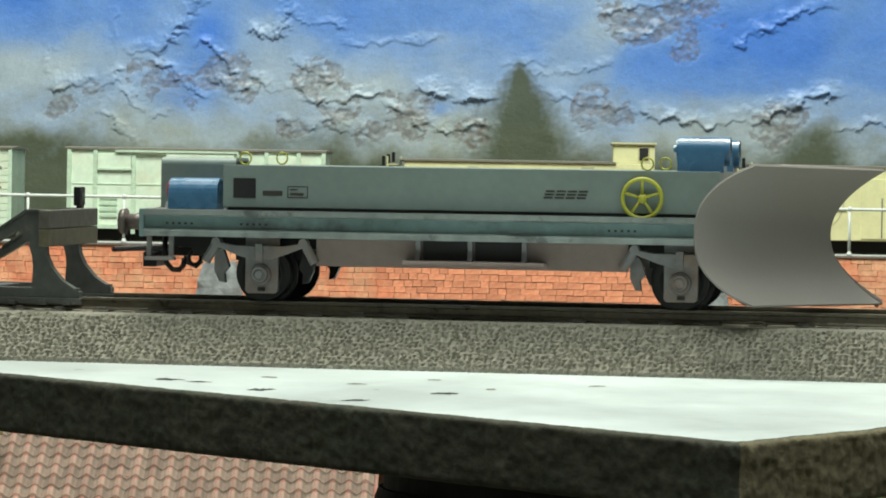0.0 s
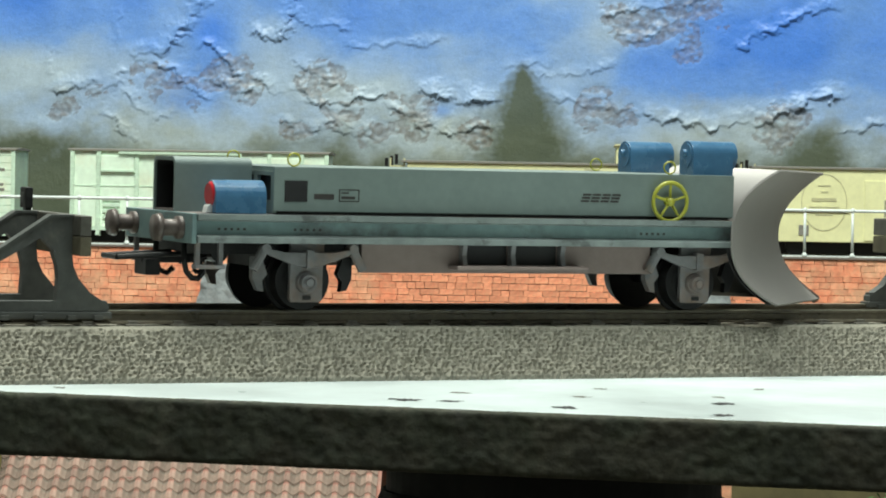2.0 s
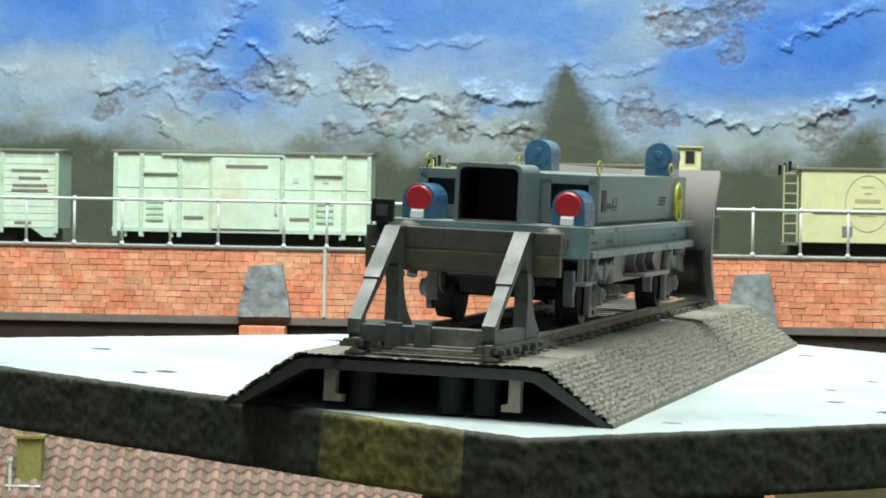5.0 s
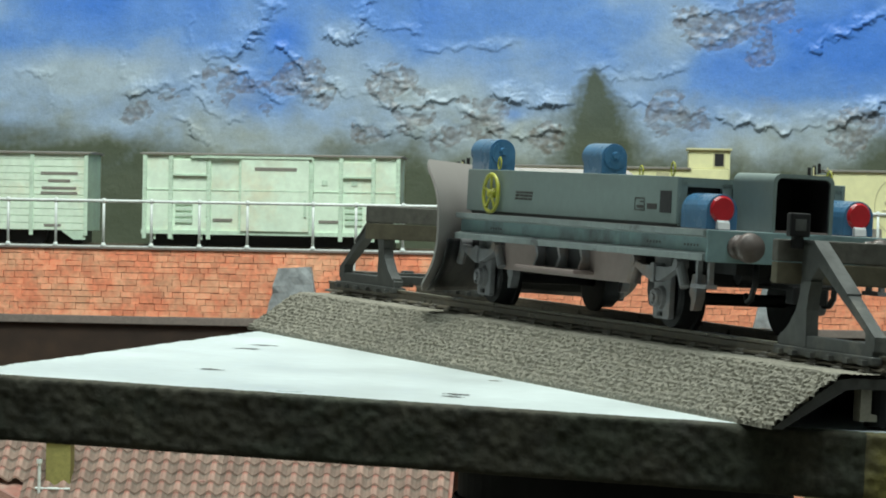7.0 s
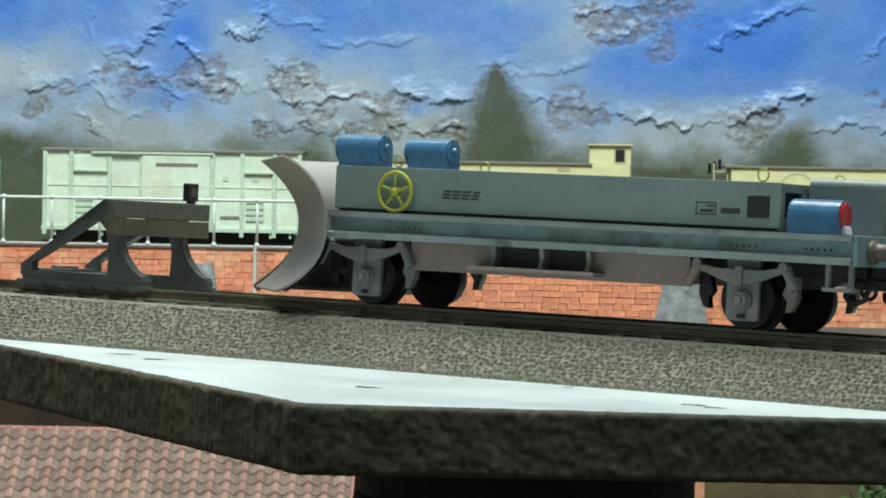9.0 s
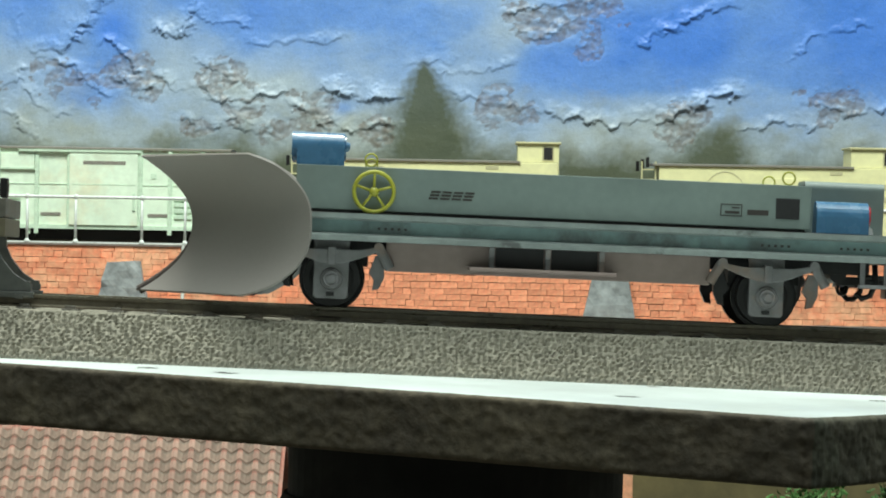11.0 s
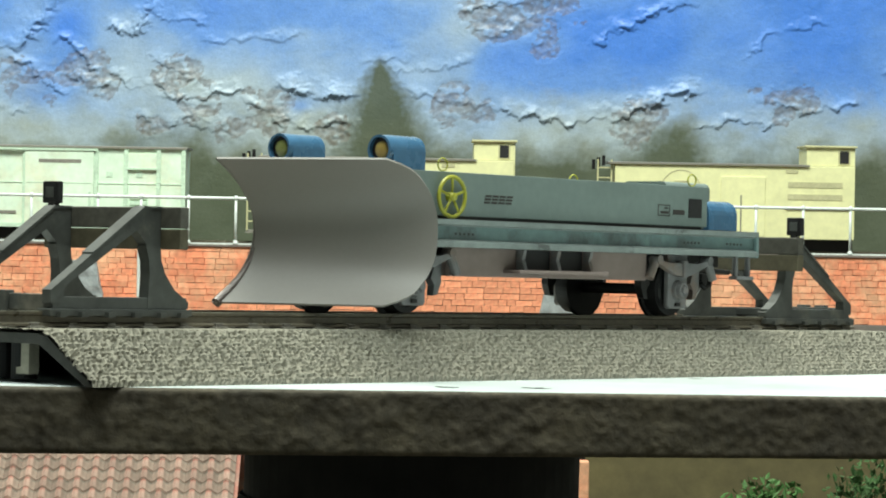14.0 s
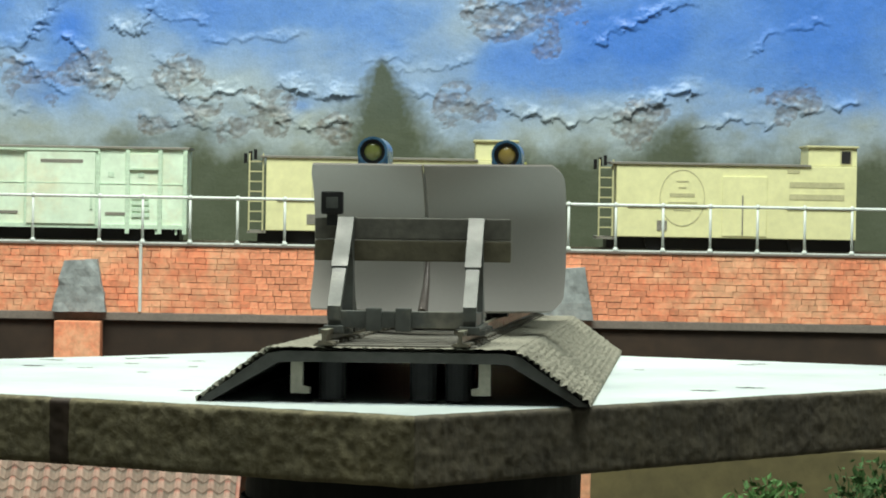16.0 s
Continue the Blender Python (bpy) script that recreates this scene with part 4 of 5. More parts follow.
def buffer_stop():
    """Model buffer stop; its origin lies on the track's end side, beam towards -x."""
    s = thing("buffer_stop", "dark grey plastic buffer stop with timber beam and lamp", "buffer stop", group="buffer stops")
    zb = 9.2
    for z0, z1 in ((17.9, 20.7), (20.8, 23.7)):
        part("beam_plank", new_box(1.8, 3.5, -13.2, 13.2, z0, z1, bevel=0.2), M_PLANKLOW if z0 < 20 else M_PLANK, s)
    for y in (-8.7, 8.7):
        fr = bmesh.new()
        a, b = y - 0.8, y + 0.8
        box(fr, -2.6, 24.5, y - 1.3, y + 1.3, zb - 0.5, zb + 0.5, bevel=0.15)
        box(fr, -2.0, 23.6, a, b, zb + 0.4, zb + 2.1, bevel=0.15)
        prism(fr, [(3.5, 23.6), (6.6, 23.6), (24, 12.2), (24, zb + 1.2), (21.6, zb + 1.2), (21.6, 12.6), (8.2, 20.4), (5.4, 17.8), (3.5, 18.2)], "y", a - 0.05, b + 0.05)
        prism(fr, [(3.5, 18.4), (6.4, 18.4), (5.7, 16.4), (5.5, 14.6), (5.8, zb + 0.6), (-2.2, zb + 0.6), (-2.2, 10.7), (0.6, 12.4), (2.5, 14.6), (3.3, 16.4)], "y", a - 0.1, b + 0.1)
        part("side_frame", fr, M_STOP, s)
        cap = bmesh.new()
        prism(cap, [(3.4, 23.75), (6.8, 23.75), (16.6, 17.3), (16.6, 16.9), (6.6, 23.4), (3.4, 23.4)], "y", y - 1.05, y + 1.05)
        part("strut_cap", cap, M_STOP, s)
        for xx in (-1, 3, 8, 13, 18, 22):
            part("shoe", new_box(xx, xx + 1.3, y - 2.0, y + 2.0, zb - 0.6, zb + 0.05), M_STOP, s)
    tie = bmesh.new()
    box(tie, 13.5, 16.2, -8, 8, zb + 0.7, zb + 2.0, bevel=0.15)
    box(tie, 21.8, 23.6, -8, 8, zb + 0.2, zb + 2.4, bevel=0.15)
    box(tie, 22.6, 24.2, -4.6, -2.6, zb - 0.2, zb + 2.8, bevel=0.15)
    box(tie, 22.6, 24.2, -0.8, 1.2, zb - 0.2, zb + 2.8, bevel=0.15)
    part("cross_tie", tie, M_STOP, s)
    lm = bmesh.new()
    box(lm, 3.7, 4.6, -11.5, -10.1, 22.6, 24.2)
    box(lm, 3.7, 4.9, -12.3, -9.3, 24.1, 27.2, bevel=0.25)
    lamp_s = part("lamp", lm, M_BLACK, s, "small square black lamp")
    for x0, x1 in ((4.88, 5.0), (3.58, 3.72)):
        part("lamp_glass", new_box(x0, x1, -11.6, -10.0, 24.9, 26.4, bevel=0.05), M_STOP, lamp_s, "dark grey glass")
    return s


# ---------- snow plough wagon ----------
def snow_plough():
    w = thing("snow_plough_wagon", "grey-green model railway wagon with pale curved snow plough", "railway wagon")
    AX = (20.1, -46.0)
    # chassis
    part("floor", new_box(-64.6, 27, -13.0, 13.0, 22.2, 23.6), M_UNDER, w)
    part("centre_frame", new_box(-62, 24, -8.5, 8.5, 17.5, 22.2), M_BLACK, w)
    for s in (-1, 1):
        bm = bmesh.new()
        o = [(12.6, 23.5), (15.0, 23.5), (15.0, 22.75), (13.9, 22.5), (13.9, 20.5), (15.0, 20.2), (15.0, 19.35), (12.6, 19.35)]
        prism(bm, [(s * y, z) for y, z in o], "x", -64.4, 26)
        sole = part("sole_bar", bm, M_FLANGE, w, "weathered blue-grey channel beam")
        part("web", new_box(-64.3, 26, *sorted((s * 13.85, s * 13.93)), 20.55, 22.45), M_SOLE, sole, "teal painted web")
        for x0 in (-61, -49, 9):
            for k in range(5):
                part("data_mark", new_box(x0 + k * 1.0, x0 + k * 1.0 + 0.4, s * 13.95 - 0.02, s * 13.95 + 0.02, 21.2, 21.55), M_MARK, w)
        part("skirt", new_box(-37.2, 12, min(s * 11.0, s * 12.0), max(s * 11.0, s * 12.0), 15.0, 19.4, bevel=0.15), M_SKIRT, w, "brown-grey side skirt")
        # step below the beam
        st = part("step_board", new_box(-22.8, -0.6, min(s * 12.0, s * 15.4), max(s * 12.0, s * 15.4), 15.65, 16.2, bevel=0.12), M_SKIRT, w)
        for x in (-20.7, -12.5, -4.0):
            bm = bmesh.new()
            prism(bm, [(s * 12.0, 19.3), (s * 13.6, 19.3), (s * 13.2, 17.8), (s * 13.8, 16.2), (s * 12.0, 16.2)], "x", x - 0.4, x + 0.4, bevel=0.12)
            part("bracket", bm, M_UNDER, st)
        # no hole is cut: dark sheets on the skirt paint the openings' shade
        for x0, x1 in ((-20.1, -13.1), (-11.9, -4.6)):
            part("recess", new_box(x0, x1, min(s * 12.02, s * 12.06), max(s * 12.02, s * 12.06), 16.3, 19.3), M_DARKPANEL_SHADE, st, "dark sheet painting a shaded opening on the skirt")
        # axle guards, springs, brakes
        for x in AX:
            ag = bmesh.new()
            prism(ag, [(x - 2.6, 19.4), (x + 2.9, 19.4), (x + 2.7, 16), (x + 2.7, 10.9), (x + 2.2, 10.5), (x - 2.2, 10.5), (x - 2.6, 10.9)], "y", *sorted((s * 11.0, s * 11.9)), bevel=0.2)
            guard = part("axle_guard", ag, M_UNDER, w)
            hub = bmesh.new()
            rod(hub, (x, s * 11.8, 13.5), (x, s * 12.5, 13.5), 1.75, 20, 1.55)
            rod(hub, (x, s * 12.5, 13.5), (x, s * 13.1, 13.5), 1.35, 20, 1.2)
            ring(hub, (x, s * 13.05, 13.5), (0, 1, 0), 1.05, 0.25, 20, 6)
            rod(hub, (x, s * 13.0, 13.5), (x, s * 13.5, 13.5), 0.6, 6)
            part("axle_box", hub, M_UNDER, guard)
            nut = bmesh.new()
            box(nut, x - 0.5, x + 0.7, *sorted((s * 11.9, s * 12.15)), 10.9, 11.5)
            part("bolt", nut, M_BLACK, guard)
            sp = bmesh.new()
            prism(sp, [(x - 7.2, 18.6), (x - 4, 18.0), (x + 4, 18.0), (x + 7.2, 18.6), (x + 7.2, 17.9), (x + 3.6, 16.5), (x + 1.6, 15.9), (x - 1.6, 15.9), (x - 3.6, 16.5), (x - 7.2, 17.9)], "y", *sorted((s * 12.0, s * 13.3)), bevel=0.15)
            box(sp, x - 0.6, x + 0.6, *sorted((s * 11.9, s * 13.6)), 15.7, 18.4, bevel=0.1)
            part("leaf_spring", sp, M_UNDER, w)
            for e in (-1, 1):
                lk = bmesh.new()
                rod(lk, (x + e * 7.0, s * 12.6, 18.6), (x + e * 8.8, s * 12.6, 15.4), 0.75, 10)
                rod(lk, (x + e * 7.0, s * 11.6, 18.5), (x + e * 7.0, s * 13.5, 18.5), 0.75, 10)
                part("spring_hanger", lk, M_UNDER, w)
                br = bmesh.new()
                prism(br, [(x + e * 6.5, 17.2), (x + e * 8.0, 17.2), (x + e * 8.0, 14), (x + e * 7.2, 12.2), (x + e * 6.2, 12.0), (x + e * 6.4, 13.6), (x + e * 5.6, 14.6)], "y", *sorted((s * 9.0, s * 10.4)), bevel=0.1)
                part("brake_shoe", br, M_UNDER if e < 0 else M_BLACK, w)
        # buffers
        bu = bmesh.new()
        rod(bu, (-64.6, s * 10, 21.4), (-68.6, s * 10, 21.4), 1.25, 16)
        rod(bu, (-64.6, s * 10, 21.4), (-66.0, s * 10, 21.4), 1.7, 16)
        rod(bu, (-68.5, s * 10, 21.4), (-69.5, s * 10, 21.4), 2.1, 20, 1.9)
        part("buffer", bu, M_UNDER, w, "worn round steel buffer", True).data.materials[0] = M_STEEL
        # long upper box's prints
        part("side_panel", new_box(-50.3, -46.7, min(s * 13.22, s * 13.3), max(s * 13.22, s * 13.3), 25.5, 28.6), M_DARKPANEL_SHADE, w, "square dark panel")
        pr = bmesh.new()
        box(pr, -45.6, -42.4, *sorted((s * 13.22, s * 13.26)), 25.9, 26.7)
        part("data_print", pr, M_MARK, w, "bar of unreadable small print")
        pr = bmesh.new()
        for x0, x1, z0, z1 in ((-41.6, -38.3, 27.3, 27.45), (-41.6, -38.3, 25.6, 25.75), (-41.6, -41.45, 25.6, 27.4), (-38.45, -38.3, 25.6, 27.4), (-41.2, -40, 26.8, 27.0), (-41.2, -39, 26.0, 26.4)):
            box(pr, x0, x1, *sorted((s * 13.22, s * 13.26)), z0, z1)
        part("data_frame", pr, M_MARK, w, "small framed table of unreadable print")
        lg = bmesh.new()
        for k in range(4):
            x0 = -0.9 + k * 1.72
            lean = 0.35 * -s
            for z0, z1 in ((26.15, 26.45), (26.65, 26.95), (27.15, 27.45)):
                d0 = lean * (z0 - 26.8)
                box(lg, x0 + d0, x0 + 1.4 + d0, *sorted((s * 13.22, s * 13.26)), z0, z1)
        part("company_mark", lg, M_MARK, w, "four slanted dark blocks")
        # handwheel
        hw = bmesh.new()
        c = Vector((14.2, s * 13.9, 26.9 if s > 0 else 26.4))
        ring(hw, c, (0, 1, 0), 3.0, 0.32, 28, 7)
        for k in range(5):
            a = 2 * math.pi * k / 5 + math.pi / 2
            rod(hw, c + Vector((0.4 * math.cos(a), 0, 0.4 * math.sin(a))), c + Vector((2.9 * math.cos(a), 0, 2.9 * math.sin(a))), 0.22, 7)
        rod(hw, c - Vector((0, s * 1.0, 0)), c + Vector((0, s * 0.55, 0)), 0.8, 12, 0.6)
        part("handwheel", hw, M_YELLOW, w, "five-spoked yellow handwheel", True)
        for x in (-48.6, 14.8):
            rg = bmesh.new()
            ring(rg, (x, s * 12.4, 31.7), (0.15, 1, 0), 0.95, 0.14, 18, 6)
            rod(rg, (x, s * 12.4, 30.3), (x, s * 12.4, 30.8), 0.16, 6)
            part("lifting_eye", rg, M_YELLOW, w, "thin yellow wire ring")
        # front and rear lamps
        fx, fy, fz = (18.9, 10.3, 33.4) if s > 0 else (19.3, -9.6, 33.75)
        fl = bmesh.new()
        prism(fl, [(fy + y, 30.55 + z) for y, z in arch(2.25, fz + 2.25 - 30.55, 16)], "x", fx, fx + 7.2, bevel=0.1)
        lamp_f = part("head_lamp", fl, M_BLUE, w, "blue round-topped headlamp")
        rm = bmesh.new()
        hood = [(math.cos(math.pi * k / 16) * 2.25, math.sin(math.pi * k / 16) * 2.25) for k in range(32)]
        inner = [(u * 0.83, v * 0.83) for u, v in hood]
        ends = [[rm.verts.new((x, fy + u, fz + v)) for u, v in loop] for x, loop in ((fx + 7.15, hood), (fx + 8.0, hood), (fx + 8.0, inner), (fx + 7.15, inner))]
        for la, lb in zip(ends, ends[1:]):
            for k in range(32):
                rm.faces.new((la[k], la[(k + 1) % 32], lb[(k + 1) % 32], lb[k]))
        bmesh.ops.recalc_face_normals(rm, faces=rm.faces)
        part("lamp_rim", rm, M_BLUE, lamp_f)
        part("lens_seat", rod(bmesh.new(), (fx + 7.15, fy, fz), (fx + 7.3, fy, fz), 1.84, 24), M_DARKPANEL_SHADE, lamp_f)
        ln = bmesh.new()
        bmesh.ops.create_uvsphere(ln, u_segments=16, v_segments=10, radius=1.35, matrix=Matrix.Translation((fx + 7.25, fy, fz)) @ Matrix.Diagonal((0.5, 1, 1, 1)))
        part("lens", ln, M_AMBER if s > 0 else M_GREENLENS, lamp_f, "amber glass lens" if s > 0 else "greenish glass lens", True)
        kb = bmesh.new()
        rod(kb, (fx + 0.1, fy, fz), (fx - 0.2, fy, fz), 1.9, 24)
        rod(kb, (fx - 0.2, fy, fz + 0.3), (fx - 0.8, fy, fz + 0.3), 0.65, 14, 0.5)
        part("lamp_knob", kb, M_BLUE, lamp_f)
        rl = bmesh.new()
        prism(rl, [(s * 10.6 + y, 23.62 + z) for y, z in arch(2.35, 4.9)], "x", -61, -53, bevel=0.12)
        lamp_r = part("tail_lamp", rl, M_BLUE, w, "blue round-topped tail lamp")
        rd = bmesh.new()
        rod(rd, (-61, s * 10.6, 26.4), (-61.35, s * 10.6, 26.4), 1.9, 22, 1.6)
        part("lens", rd, M_RED, lamp_r, "red lens")
        wt = bmesh.new()
        prism(wt, [(-61, 25.2), (-61.7, 24.6), (-61.9, 23.7), (-61, 23.7)], "y", s * 10.6 - 0.9, s * 10.6 + 0.9)
        part("lamp_bracket", wt, M_WHITE, lamp_r, "white bracket under the lens")
    # upper box with open rear end
    body = part("body", new_box(-51.3, 26.0, -12.6, 12.6, 29.9, 30.6), M_BODY, w, "long grey-green upper box")
    for s in (-1, 1):
        part("side_sheet", new_box(-52.0, 26.0, *sorted((s * 12.6, s * 13.2)), 24.05, 30.65, bevel=0.12), M_BODY, body)
    # black infill that paints the shaded gap between side sheets and sole bars
    part("deck", new_box(-51.5, 25.5, -12.5, 12.5, 23.6, 24.6), M_BLACK, body)
    part("front_sheet", new_box(25.4, 25.9, -12.6, 12.6, 23.8, 29.9), M_BODY, body)
    eb = bmesh.new()
    for y0, y1, z0, z1 in ((-12.6, 12.6, 23.75, 25.6), (-12.6, -11.6, 25.6, 29.9), (11.6, 12.6, 25.6, 29.9), (-6.2, -4.7, 25.6, 29.9), (4.7, 6.2, 25.6, 29.9), (-12.6, 12.6, 29.3, 29.9)):
        box(eb, -51.9, -51.3, y0, y1, z0, z1)
    part("end_frame", eb, M_BODY, body)
    # black sheet behind the end frame: shade of the openings as colour
    part("end_inside", new_box(-50.8, -50.4, -12.5, 12.5, 23.8, 29.85), M_DARKPANEL_SHADE, body, "black sheet giving the end openings their shade")
    # rear housing, open to the rear
    hs = bmesh.new()
    ho, hi = [], []
    for k in range(9):
        a = math.pi / 2 * k / 8
        ho.append((4.7 - 1.2 + 1.2 * math.sin(a), 31.7 - 1.2 + 1.2 * math.cos(a)))
        hi.append((4.15 - 0.9 + 0.9 * math.sin(a), 31.15 - 0.9 + 0.9 * math.cos(a)))
    right_o, right_i = ho + [(4.7, 23.62)], hi + [(4.15, 23.62)]
    outline = [(-y, z) for y, z in right_o[::-1]] + right_o + right_i[::-1] + [(-y, z) for y, z in right_i]
    prism(hs, outline, "x", -64.4, -52.2)
    hous = part("rear_housing", hs, M_BODY, w, "grey hood open at the rear, dark inside")
    # near-black inner sheet and back wall: the hood's inner shade, put into colour
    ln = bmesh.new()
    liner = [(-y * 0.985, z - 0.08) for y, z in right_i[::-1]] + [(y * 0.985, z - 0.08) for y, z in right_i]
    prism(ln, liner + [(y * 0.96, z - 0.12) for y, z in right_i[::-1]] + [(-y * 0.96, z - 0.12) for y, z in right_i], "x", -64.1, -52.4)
    part("liner", ln, M_DARKPANEL_SHADE, hous, "black sheet standing in for shade inside the hood")
    part("housing_back", new_box(-53.2, -52.6, -4.1, 4.1, 23.65, 31.1), M_DARKPANEL_SHADE, hous)
    part("housing_floor", new_box(-64.2, -53.2, -4.1, 4.1, 23.62, 23.9), M_SKIRT, hous)
    # head stock, step irons, coupling
    part("headstock", new_box(-65.2, -64.45, -14.6, 14.6, 19.2, 23.6, bevel=0.15), M_SOLE, w)
    for s in (-1, 1):
        si = bmesh.new()
        for x in (-64.2, -60.6):
            box(si, x, x + 0.7, *sorted((s * 12.9, s * 13.6)), 16.0, 19.3)
        box(si, -64.4, -59.7, *sorted((s * 12.4, s * 14.2)), 15.5, 16.1, bevel=0.1)
        part("step_iron", si, M_UNDER, w)
    cp = bmesh.new()
    box(cp, -68, -58, -1.1, 1.1, 15.8, 17.2, bevel=0.2)
    box(cp, -67.9, -65.6, -2.6, 2.6, 14.0, 16.4, bevel=0.2)
    for y in (-3, 3):
        rod(cp, (-62, y, 17.3), (-72.6, y, 16.7), 0.42, 8)
    rod(cp, (-72.6, -3.2, 16.7), (-72.6, 3.2, 16.7), 0.42, 8)
    part("coupling", cp, M_BLACK, w, "black loop coupling")

    def hose(*pts, r=0.45):
        bm, way, loops = bmesh.new(), [Vector(p) for p in pts], []
        for k, p in enumerate(way):
            d = (way[min(k + 1, len(way) - 1)] - way[max(k - 1, 0)]).normalized()
            u = d.cross(Vector((0, 1, 0))).normalized()
            v = d.cross(u)
            loops.append([bm.verts.new(p + r * (u * math.cos(math.pi * q / 4) + v * math.sin(math.pi * q / 4))) for q in range(8)])
        for la, lb in zip(loops, loops[1:]):
            for q in range(8):
                bm.faces.new((la[q], la[(q + 1) % 8], lb[(q + 1) % 8], lb[q]))
        bm.faces.new(loops[0])
        bm.faces.new(loops[-1])
        bmesh.ops.recalc_face_normals(bm, faces=bm.faces)
        part("brake_hose", bm, M_BLACK, w, "", True)

    hose((-63.2, -6, 19.2), (-63.3, -6.2, 16.6), (-62.9, -6.3, 14.8), (-62, -6.2, 13.8), (-60.9, -6, 13.7), (-60.2, -5.9, 14.5), (-60.1, -5.8, 15.6))
    hose(*[(-58.4 + 1.15 * math.cos(k * 0.55) - 0.12 * k, -4 + 0.25 * k, 15.6 + 1.15 * math.sin(k * 0.55)) for k in range(18)], r=0.32)
    hose((-63.2, 6, 19.2), (-63.4, 6.2, 16.4), (-62.6, 6.3, 14.4), (-61.4, 6.2, 13.9), (-60.4, 6, 14.8))
    part("air_tank", rod(bmesh.new(), (-57.6, -6, 17.4), (-57.6, 6, 17.4), 1.3, 16), M_BLACK, w)
    for x in AX:
        ws = part("wheelset", rod(bmesh.new(), (x, -11.6, 13.6), (x, 11.6, 13.6), 0.9, 12), M_WHEEL, w, "blackened metal wheelset")
        for s in (-1, 1):
            wh = bmesh.new()
            rod(wh, (x, s * 8.0, 13.65), (x, s * 10.4, 13.65), 4.45, 36, 4.3)
            rod(wh, (x, s * 7.3, 13.65), (x, s * 8.0, 13.65), 5.0, 36)
            rod(wh, (x, s * 10.4, 13.65), (x, s * 10.7, 13.65), 3.4, 36, 3.0)
            part("wheel", wh, M_WHEEL, ws)
        part("wheel_guard", new_box(x - 5.4, x + 5.4, -6.8, 6.8, 15.5, 18), M_BLACK, w)
    # plough: two hollow-curved blades that meet in an upright bow
    for s in (-1, 1):
        nv, nu, zc, hz, half = 34, 24, 21.1, 10.8, 18.9 if s > 0 else 18.3
        rows = []
        pb = bmesh.new()
        for j in range(nv + 1):
            q = -1 + 2 * j / nv
            reach = half - (1.6 if s > 0 else 0.5) * max(0, (abs(q) - 0.8) / 0.2) ** 2.2
            row = []
            for i in range(nu + 1):
                y = reach * i / nu
                x = 41.9 - (1.05 if s < 0 else 0.99) * y + 8.4 * abs(q) ** (2.1 + 0.5 * i / nu)
                z = zc + hz * q * (1 - (0.05 * (1 - i / nu) if q > 0 else 0))
                row.append(pb.verts.new((x, s * (y + 0.02), z)))
            rows.append(row)
        for j in range(nv):
            for i in range(nu):
                pb.faces.new((rows[j][i], rows[j][i + 1], rows[j + 1][i + 1], rows[j + 1][i]))
        bmesh.ops.recalc_face_normals(pb, faces=pb.faces)
        bmesh.ops.solidify(pb, geom=pb.faces[:], thickness=0.35)
        for e in pb.edges:
            e.smooth = e.calc_face_angle(0) < 0.6
        part("plough_blade", pb, M_PLOUGH, w, "pale grey concave plough blade", True)
    # added black sheets: the shadow on the lower blade backs, put into colour
    for s in (-1, 1):
        bk = bmesh.new()
        rows = []
        for j in range(13):
            q = -0.97 + 0.8 * j / 12
            row = []
            for i in range(9):
                y = 1.5 + 15.6 * i / 8
                x = 41.9 - (1.05 if s < 0 else 0.99) * y + 8.4 * abs(q) ** (2.1 + 0.5 * y / 18.3) - 1.1
                row.append(bk.verts.new((x, s * y, 21.1 + 10.8 * q)))
            rows.append(row)
        for j in range(12):
            for i in range(8):
                bk.faces.new((rows[j][i], rows[j][i + 1], rows[j + 1][i + 1], rows[j + 1][i]))
        bmesh.ops.recalc_face_normals(bk, faces=bk.faces)
        bmesh.ops.solidify(bk, geom=bk.faces[:], thickness=0.2)
        part("blade_backing", bk, M_BLACK, w, "added black sheet painting the shade behind the blade's foot", True)
    bw = bmesh.new()
    for q0 in range(8):
        z0, z1 = 10.45 + q0 * 1.05, 11.5 + q0 * 1.05
        f = lambda z: 41.9 + 8.4 * (abs(z - 21.1) / 10.8) ** 2.1
        rod(bw, (f(z0) - 0.1, 0.2, z0 - 0.05), (f(z1) - 0.1, 0.2, z1 + 0.05), 0.75 - q0 * 0.06, 12, 0.69 - q0 * 0.06)
    part("bow_filler", bw, M_STEEL, w, "brown glue line up the bow's foot")
    return w


# ---------- set the turning things on the board ----------
the_board = board()
chips(the_board)
the_track = track_bed()
the_wagon = snow_plough()
stop_front = buffer_stop()
stop_rear = copy_thing(stop_front, pose(0, 0, 0))


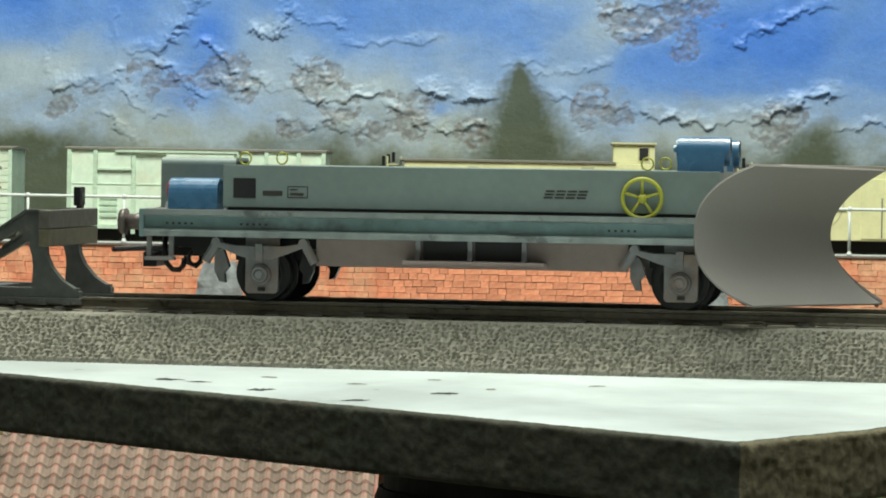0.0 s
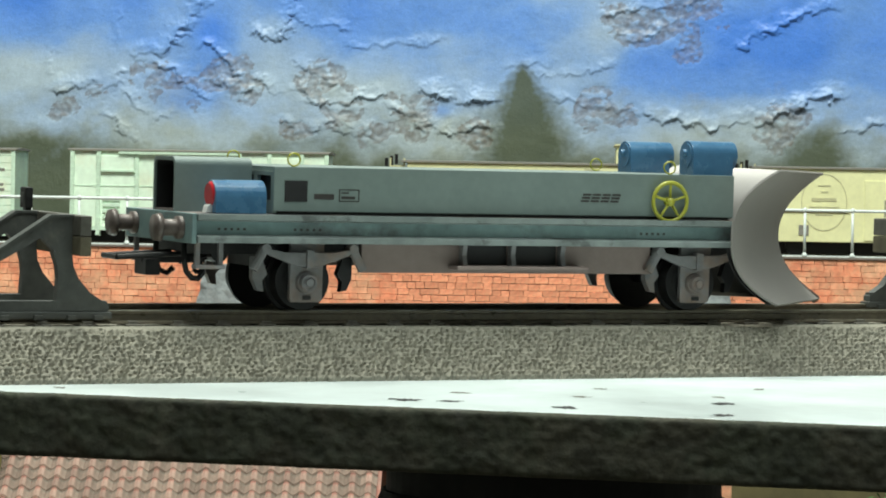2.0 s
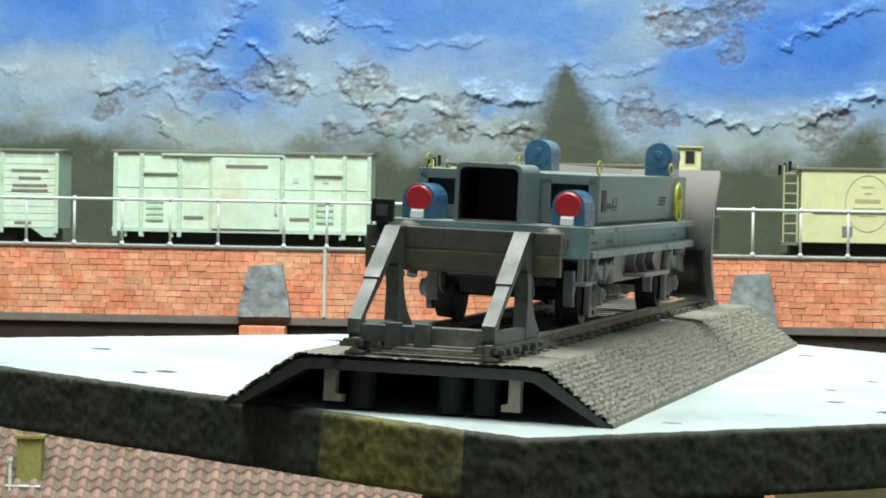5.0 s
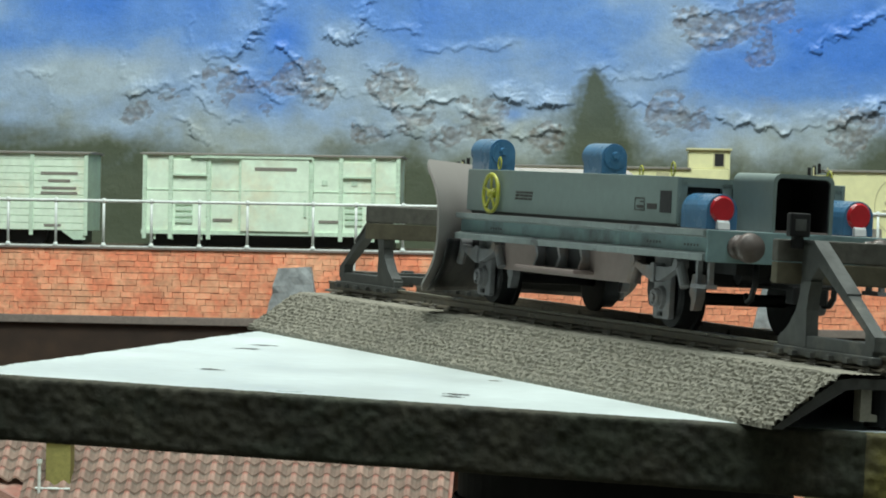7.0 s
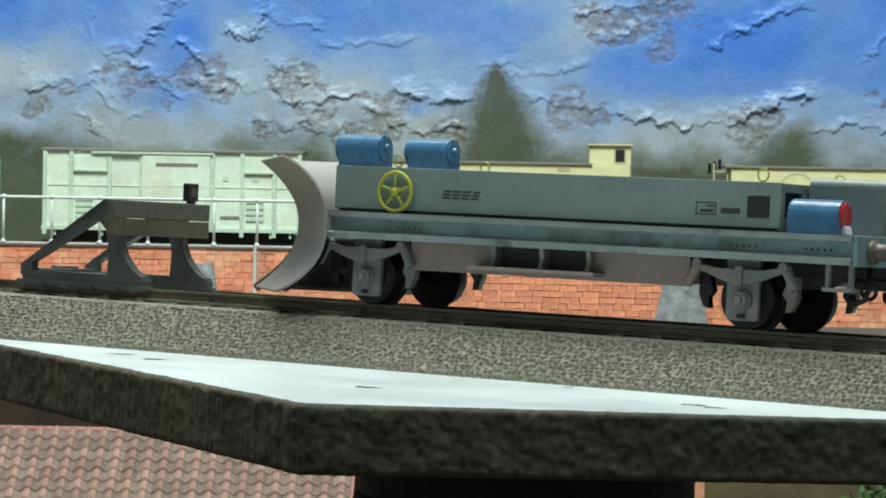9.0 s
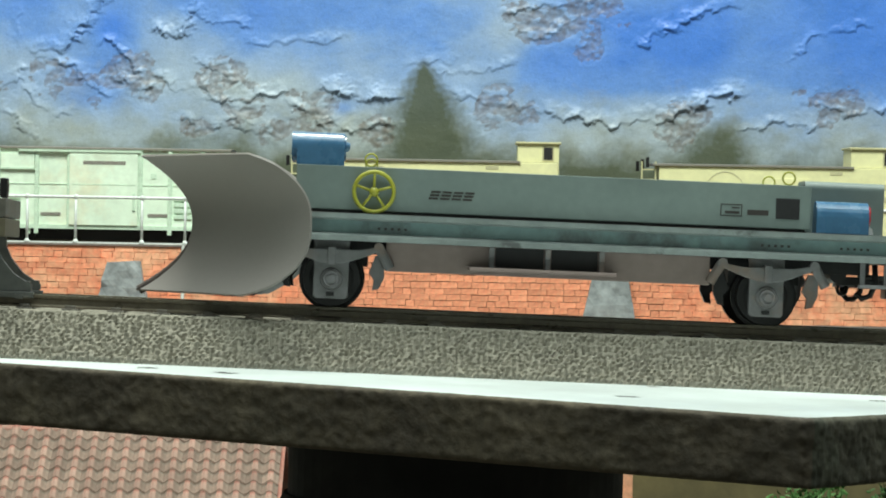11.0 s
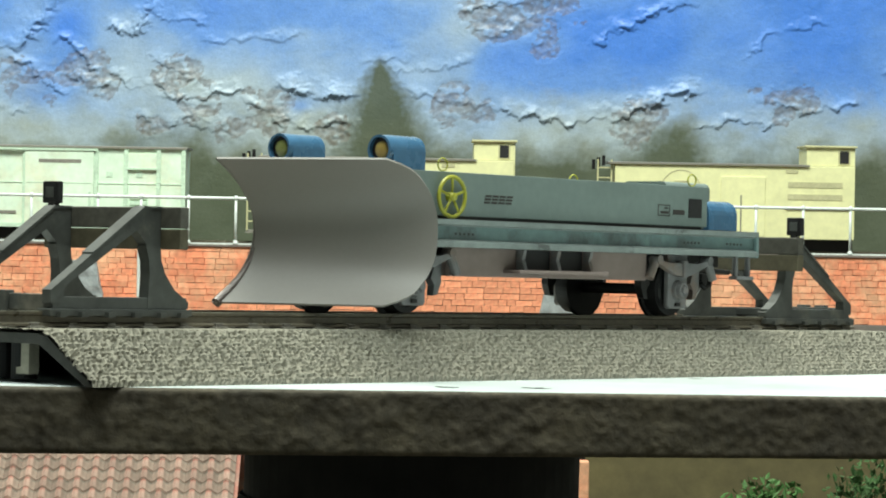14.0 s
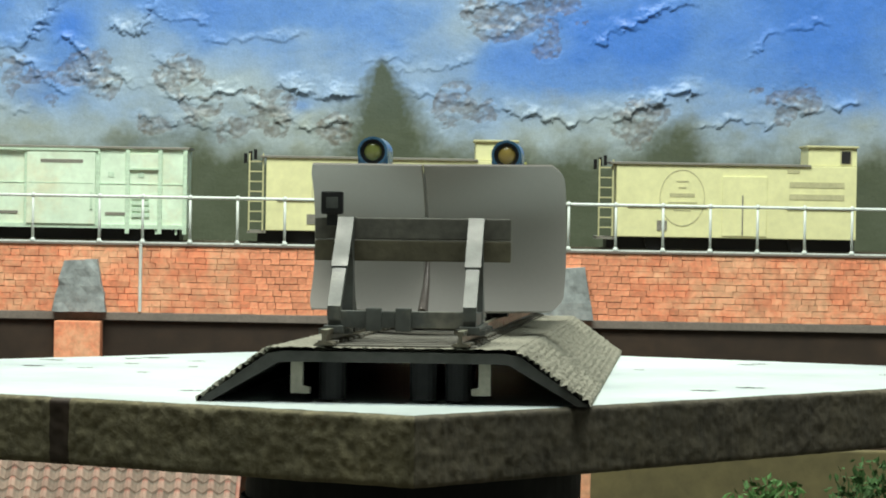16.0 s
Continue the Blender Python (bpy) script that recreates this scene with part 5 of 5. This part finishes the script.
# ---------- bricks ----------
def bricks():
    """Uneven courses that waver along the wall; thin joints."""
    rnd = random.Random(11)
    level, joined, singles, shapes, row = -20.3, bmesh.new(), 0, {}, 0
    while level < 5.4:
        h = rnd.choice((2.2, 2.4, 2.6))
        x = -415 + rnd.uniform(0, 5)
        while x < 355:
            ln = rnd.choice((3.4, 4.4, 5.4, 6.6, 7.6))
            z = level + 0.42 * noise.noise(Vector((x * 0.045, level * 0.06, 7))) + rnd.uniform(-0.1, 0.1)
            if -70 < x < 80 and singles < 300:
                key = (ln, h, rnd.randrange(3))
                if key not in shapes:
                    bm = new_box(0.07, ln - 0.07, -0.35, 0.5, 0.07, h - 0.07, bevel=0.14)
                    for v in bm.verts:
                        v.co += Vector((0.16, 0.1, 0.13)) * noise.noise(v.co * 0.9 + Vector((key[2] * 9, ln, h)))
                    shapes[key] = mesh_of("brick", bm, M_BRICK)
                o = new("brick", shapes[key])
                o.parent = wall_core
                o.location = (x * MM, (750.2 - rnd.uniform(0, 0.22)) * MM, z * MM)
                singles += 1
            else:
                d, a, b = rnd.uniform(0, 0.22), x + 0.09, x + ln - 0.09
                j = [rnd.uniform(-0.13, 0.13) for _ in range(8)]
                vs = [joined.verts.new(p) for p in ((a + j[0], 749.85 - d, z + 0.1 + j[1]), (b + j[2], 749.85 - d, z + 0.1 + j[3]), (b + j[4], 749.85 - d, z + h - 0.1 + j[5]), (a + j[6], 749.85 - d, z + h - 0.1 + j[7]),
                                                    (a - 0.1, 750.6, z), (b + 0.1, 750.6, z), (b + 0.1, 750.6, z + h), (a - 0.1, 750.6, z + h))]
                for f in ((0, 1, 2, 3), (4, 5, 1, 0), (5, 6, 2, 1), (6, 7, 3, 2), (7, 4, 0, 3)):
                    joined.faces.new([vs[k] for k in f])
            x += ln
        level += h
    tagged(part("brickwork", joined, M_BRICK_RUN, wall_core), kind="stuff")


bricks()


def motions():
    walk(the_board, board_rows(pose(0, 0, 0)))
    walk(the_track, board_rows(pose(0, TRACK_Y * MM, 0)))
    walk(the_wagon, board_rows(pose(0.3 * MM, TRACK_Y * MM, 0.15 * MM, 0, 0, -0.5)))
    walk(stop_front, board_rows(pose(68.3 * MM, TRACK_Y * MM, 0, 0, 0, 1.2)))
    walk(stop_rear, board_rows(pose(-78.0 * MM, TRACK_Y * MM, -0.55 * MM, 0, 0, 179)))


motions()
